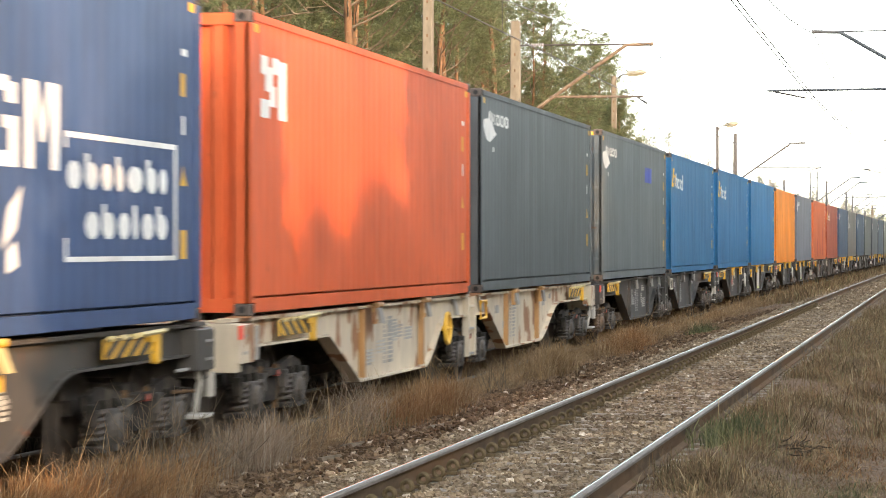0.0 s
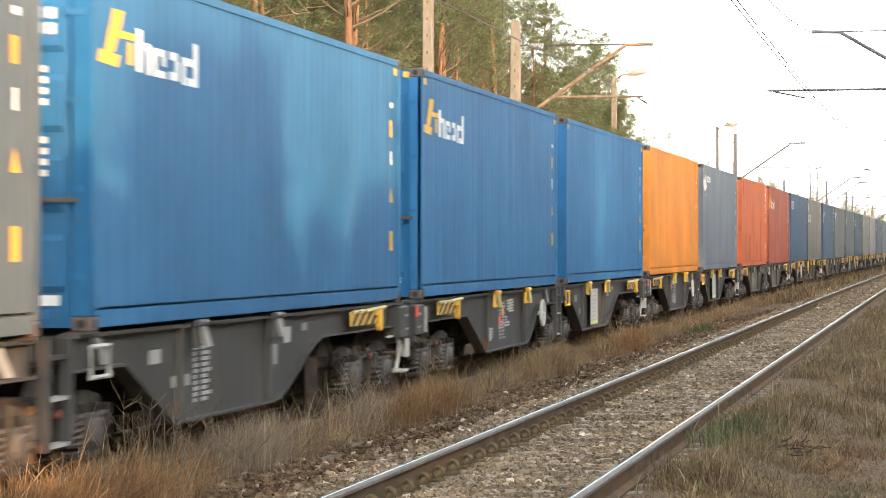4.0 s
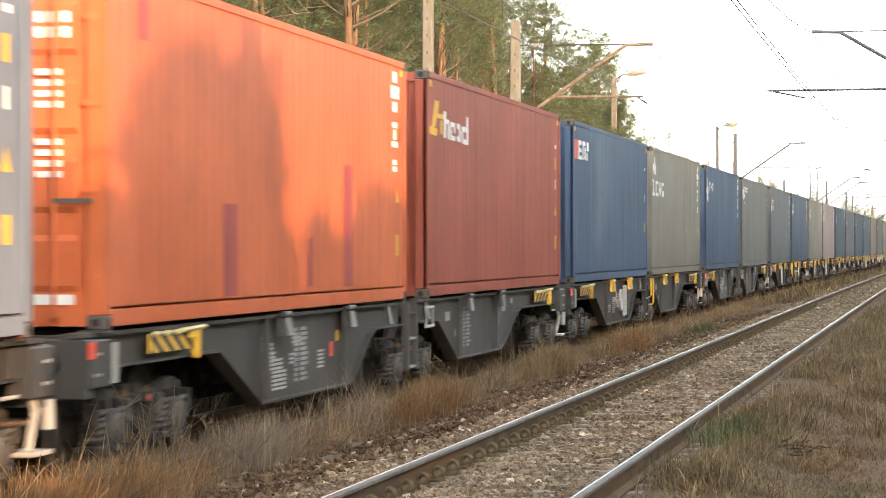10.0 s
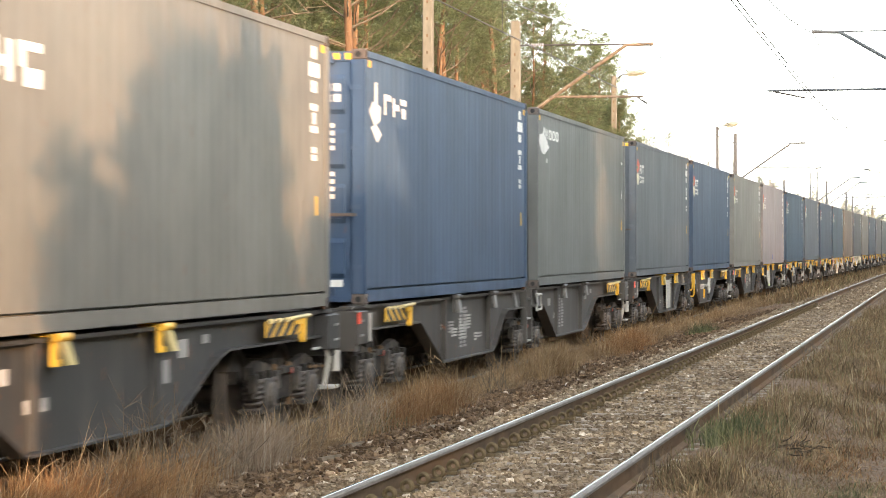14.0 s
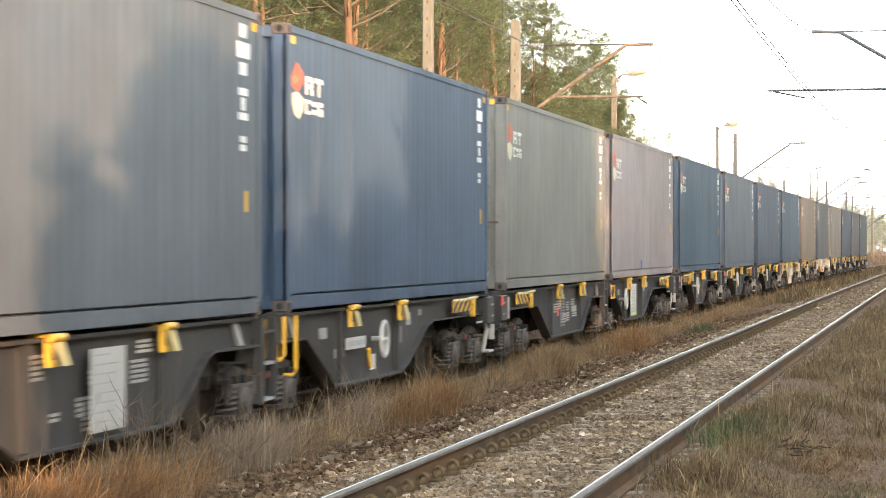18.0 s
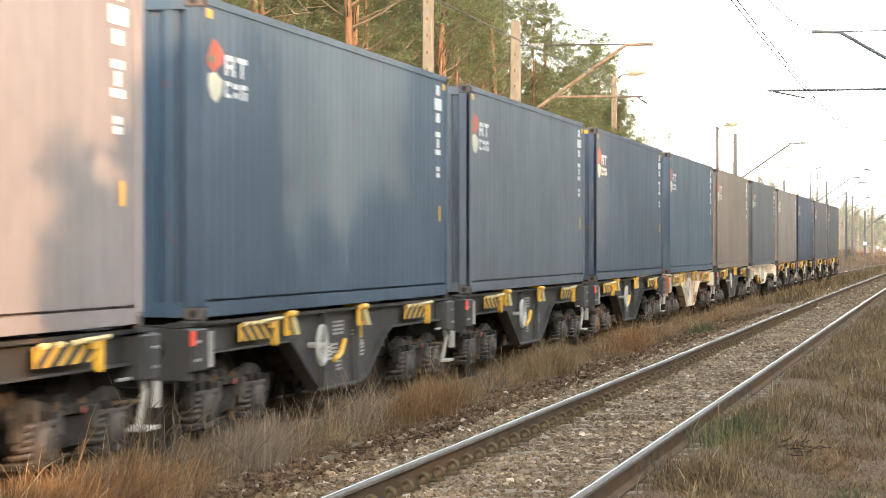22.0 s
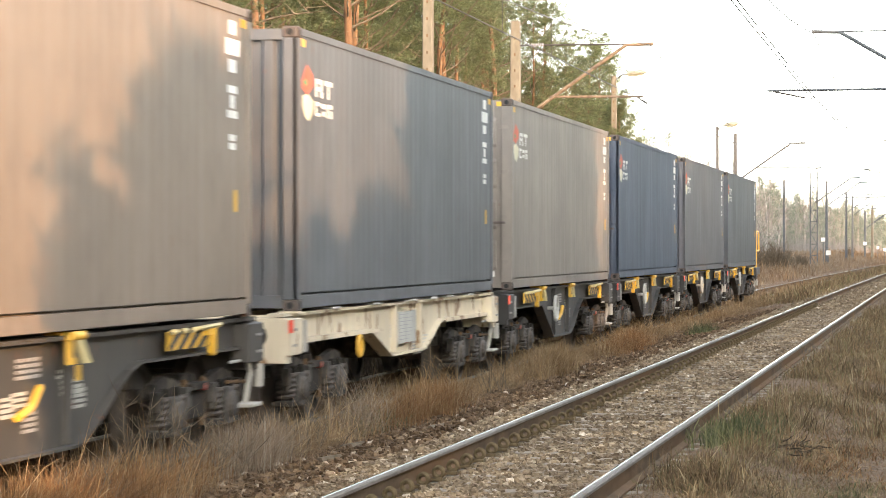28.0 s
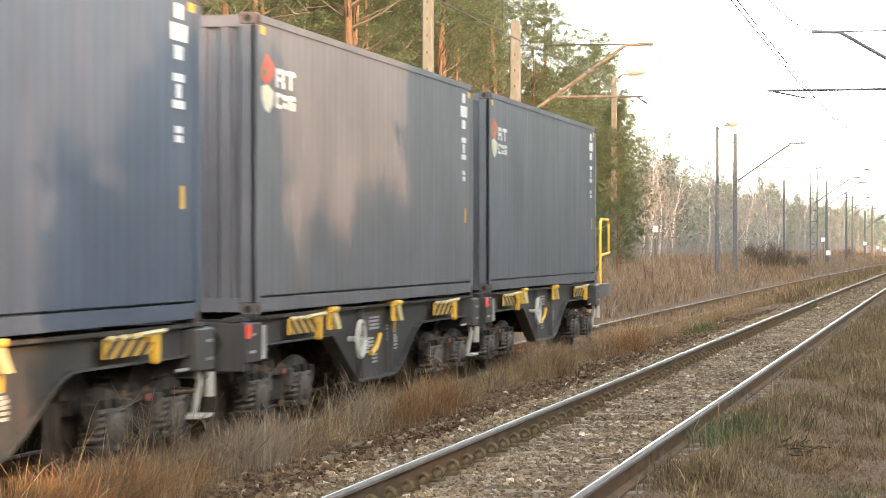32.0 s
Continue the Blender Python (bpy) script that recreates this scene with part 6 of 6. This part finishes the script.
    for k, (x, y, sy, h, n, mat) in enumerate(((-5.95, 31.6, 1.0, 0.55, 70, RUSTY), (-6.0, 42.3, 0.7, 0.62, 60, STRAW), (-5.95, 52.0, 1.3, 0.50, 70, RUSTY), (-6.1, 28.2, 0.4, 0.85, 10, BANK), (-6.0, 18.6, 1.5, 0.55, 150, RUSTY), (-6.2, 16.2, 1.2, 0.6, 110, RUSTY), (-6.55, 14.8, 1.3, 0.5, 120, RUSTY), (-6.1, 23.8, 0.6, 0.6, 40, BANK))):
        def bush(r, x=x, y=y, sy=sy):
            return x + r.gauss(0, 0.10), y + r.gauss(0, sy), 1.0
        blades("grass_clump", "bushy clump of dry grass beside the far track", "dry grass", mat, bush, n, h, 0.0028, 80 + k, 0.08, 40, 1.1)
    blades("verge_scrub", "dark brown dead weeds on the verge further on", "dead weeds", VERGE, strip(-1.75, 0.8, 27, 120, 1.5, 1.08), 1500, 0.26, 0.0050, 29, 0.16, 18, 1.6)
    blades("rust_weeds", "rust-brown flattened weeds on the verge", "dead weeds", RUSTY, strip(-1.35, 0.4, 22, 42, 1.2, 1.09), 900, 0.10, 0.0050, 30, 0.18, 16, 3.0)
    for k, (x, y, h) in enumerate(((-6.15, 29.0, 0.40), (-5.3, 61.0, 0.40), (-1.88, 24.2, 0.30), (-1.80, 26.0, 0.22), (-0.75, 20.6, 0.13))):
        def tuft(r, x=x, y=y):
            return x + r.gauss(0, 0.09), y + r.gauss(0, 0.55), r.uniform(0.5, 1.0)
        blades("green_tuft", "green tuft among the dry grass", "grass", GREEN, tuft, 80, h, 0.0046, 60 + k, 0.12, 9, 0.7)


build_plants()


DARK_TWIG = rough_stuff("dark_twig", [(0.3, (0.022, 0.016, 0.010)), (0.7, (0.07, 0.05, 0.03))], 12.0, 0.9, 0.2)


def build_litter():
    rng = random.Random(8)
    br = Shape()
    for k in range(42):
        p = (-1.30 + rng.gauss(0, 0.07), 24.4 + rng.gauss(0, 0.30))
        p = (p[0], p[1], ground_z(*p) + rng.uniform(0.01, 0.07))
        br.tube(curved(p, (rng.gauss(0, 0.4), rng.gauss(0.3, 1), rng.uniform(0, 0.06)), rng.uniform(0.06, 0.22), 0.1, 4, rng, 0.30), [0.009, 0.008, 0.007, 0.005, 0.003], 4, False)
    tagged(part("brushwood", br, DARK_TWIG), "small heap of dark dead twigs on the verge", "twigs", kind="stuff")
    for x, y, ln in ((-5.75, 26.0, 0.45), (-5.55, 24.2, 0.3), (-5.35, 28.5, 0.36)):
        z = ground_z(x, y)
        w = tagged(part("wood_scrap", Shape().tube([(x, y, z + 0.03), (x + 0.12, y + ln, z + 0.05)], [0.04, 0.03], 6), BRANCH), "weathered piece of wood lying on the ballast", "wood scrap", "wood scraps on the ballast")
    for x, y, s in ((-6.0, 23.3, 0.06), (-5.95, 23.9, 0.05), (-5.2, 28.0, 0.05), (-5.6, 30.5, 0.05), (-4.9, 36.0, 0.06)):
        z = ground_z(x, y)
        st = Shape().add([(x - s, y - s * 0.8, z - 0.01), (x + s * 0.9, y - s, z - 0.01), (x + s, y + s, z - 0.01), (x - s * 0.8, y + s, z - 0.01),
                          (x - s * 0.5, y - s * 0.5, z + s * 0.9), (x + s * 0.6, y - s * 0.4, z + s), (x + s * 0.4, y + s * 0.6, z + s * 0.7), (x - s * 0.5, y + s * 0.4, z + s * 0.8)],
                         [(3, 2, 1, 0), (4, 5, 6, 7), (0, 1, 5, 4), (1, 2, 6, 5), (2, 3, 7, 6), (3, 0, 4, 7)])
        tagged(part("pale_stone", st, PALE, bevel=0.012), "pale stone lying among the ballast", "stone", "pale stones on the shoulder")


PALE = rough_stuff("pale_stone", [(0.3, (0.42, 0.38, 0.32)), (0.7, (0.62, 0.58, 0.51))], 9.0, 0.9, 0.4, 0.01)
build_litter()


def stones(name, label, areas, seed, size, material, lift=0.9):
    rng = np.random.default_rng(seed)
    base = np.array([[-1, -1, -1], [1, -1, -1], [1, 1, -1], [-1, 1, -1], [-1, -1, 1], [1, -1, 1], [1, 1, 1], [-1, 1, 1]], float)
    quads = np.array([[3, 2, 1, 0], [4, 5, 6, 7], [0, 1, 5, 4], [1, 2, 6, 5], [2, 3, 7, 6], [3, 0, 4, 7]])
    vs, n = [], 0
    for x0, x1, y0, y1, count, power in areas:
        for c in range(count):
            y = y0 + (y1 - y0) * rng.random() ** power
            x = rng.uniform(x0, x1) + bend(y)
            s = size * (0.5 + 0.9 * rng.random() ** 1.8)
            v = base * (1 + rng.uniform(-0.42, 0.42, (8, 3))) * s * np.array([1.0, 1.0, 0.75]) * 0.72
            a, b = rng.uniform(0, 6.283), rng.uniform(-1.2, 1.2)
            ca, sa, cb, sb = math.cos(a), math.sin(a), math.cos(b), math.sin(b)
            rot = np.array([[ca, -sa, 0], [sa, ca, 0], [0, 0, 1]]) @ np.array([[1, 0, 0], [0, cb, -sb], [0, sb, cb]])
            v = v @ rot.T + np.array([x, y, ground_z(x, y) + s * rng.uniform(-0.45, lift)])
            vs.append(v)
            n += 1
    me = bpy.data.meshes.new(name)
    faces = (quads[None] + (np.arange(n) * 8)[:, None, None]).reshape(-1, 4)
    me.from_pydata(np.concatenate(vs).tolist(), [], faces.tolist())
    me.materials.append(None)
    tagged(part(name, me, material), label, "ballast", kind="stuff")


stones("ballast", "grey-brown crushed stone ballast of the near track", [(-3.66, -2.32, 14, 80, 44000, 1.9), (-4.75, -3.82, 14, 80, 26000, 1.9)], 1, 0.026, STONE, 0.55)
stones("far_ballast", "crushed stone ballast further along the near track", [(-4.7, -2.3, 76, 190, 11000, 1.3)], 3, 0.042, STONE, 0.6)
stones("shoulder_stones", "earth-brown stones on the ballast shoulder", [(-6.2, -4.65, 16, 80, 24000, 1.8)], 2, 0.030, CLOD)


# ---- sleepers and clips of the near track ----
def build_sleepers():
    sl = Shape().add([(-1.2, -0.13, -0.30), (1.2, -0.13, -0.30), (1.2, 0.13, -0.30), (-1.2, 0.13, -0.30), (-1.18, -0.10, -0.178), (1.18, -0.10, -0.178), (1.18, 0.10, -0.178), (-1.18, 0.10, -0.178)],
                     [(3, 2, 1, 0), (4, 5, 6, 7), (0, 1, 5, 4), (1, 2, 6, 5), (2, 3, 7, 6), (3, 0, 4, 7)]).mesh("sleeper")
    clip = Shape().ring((0, 0, 0.048), (0.10, 1, 0.12), 0.036, 0.014, 14, 6).ring((-0.01, 0.09, 0.048), (0.10, 1, 0.12), 0.036, 0.014, 14, 6).box(-0.05, 0.04, -0.05, 0.11, -0.012, 0.012).mesh("rail_clip", True)
    for k in range(110):
        y = 13.2 + 0.6 * k
        s = part("sleeper", sl, SLEEPER, near_track)
        s.location = (NEAR_X, y, 0)
        for dx, turn in ((-0.752 + 0.105, 0), (0.752 - 0.105, math.pi)):
            if k > 80 and dx > 0:
                continue
            c = part("rail_clip", clip, CLIP, s)
            c.matrix_local = Matrix.Translation((dx, 0, -0.158)) @ Matrix.Rotation(turn, 4, 'Z')


build_sleepers()
motions()
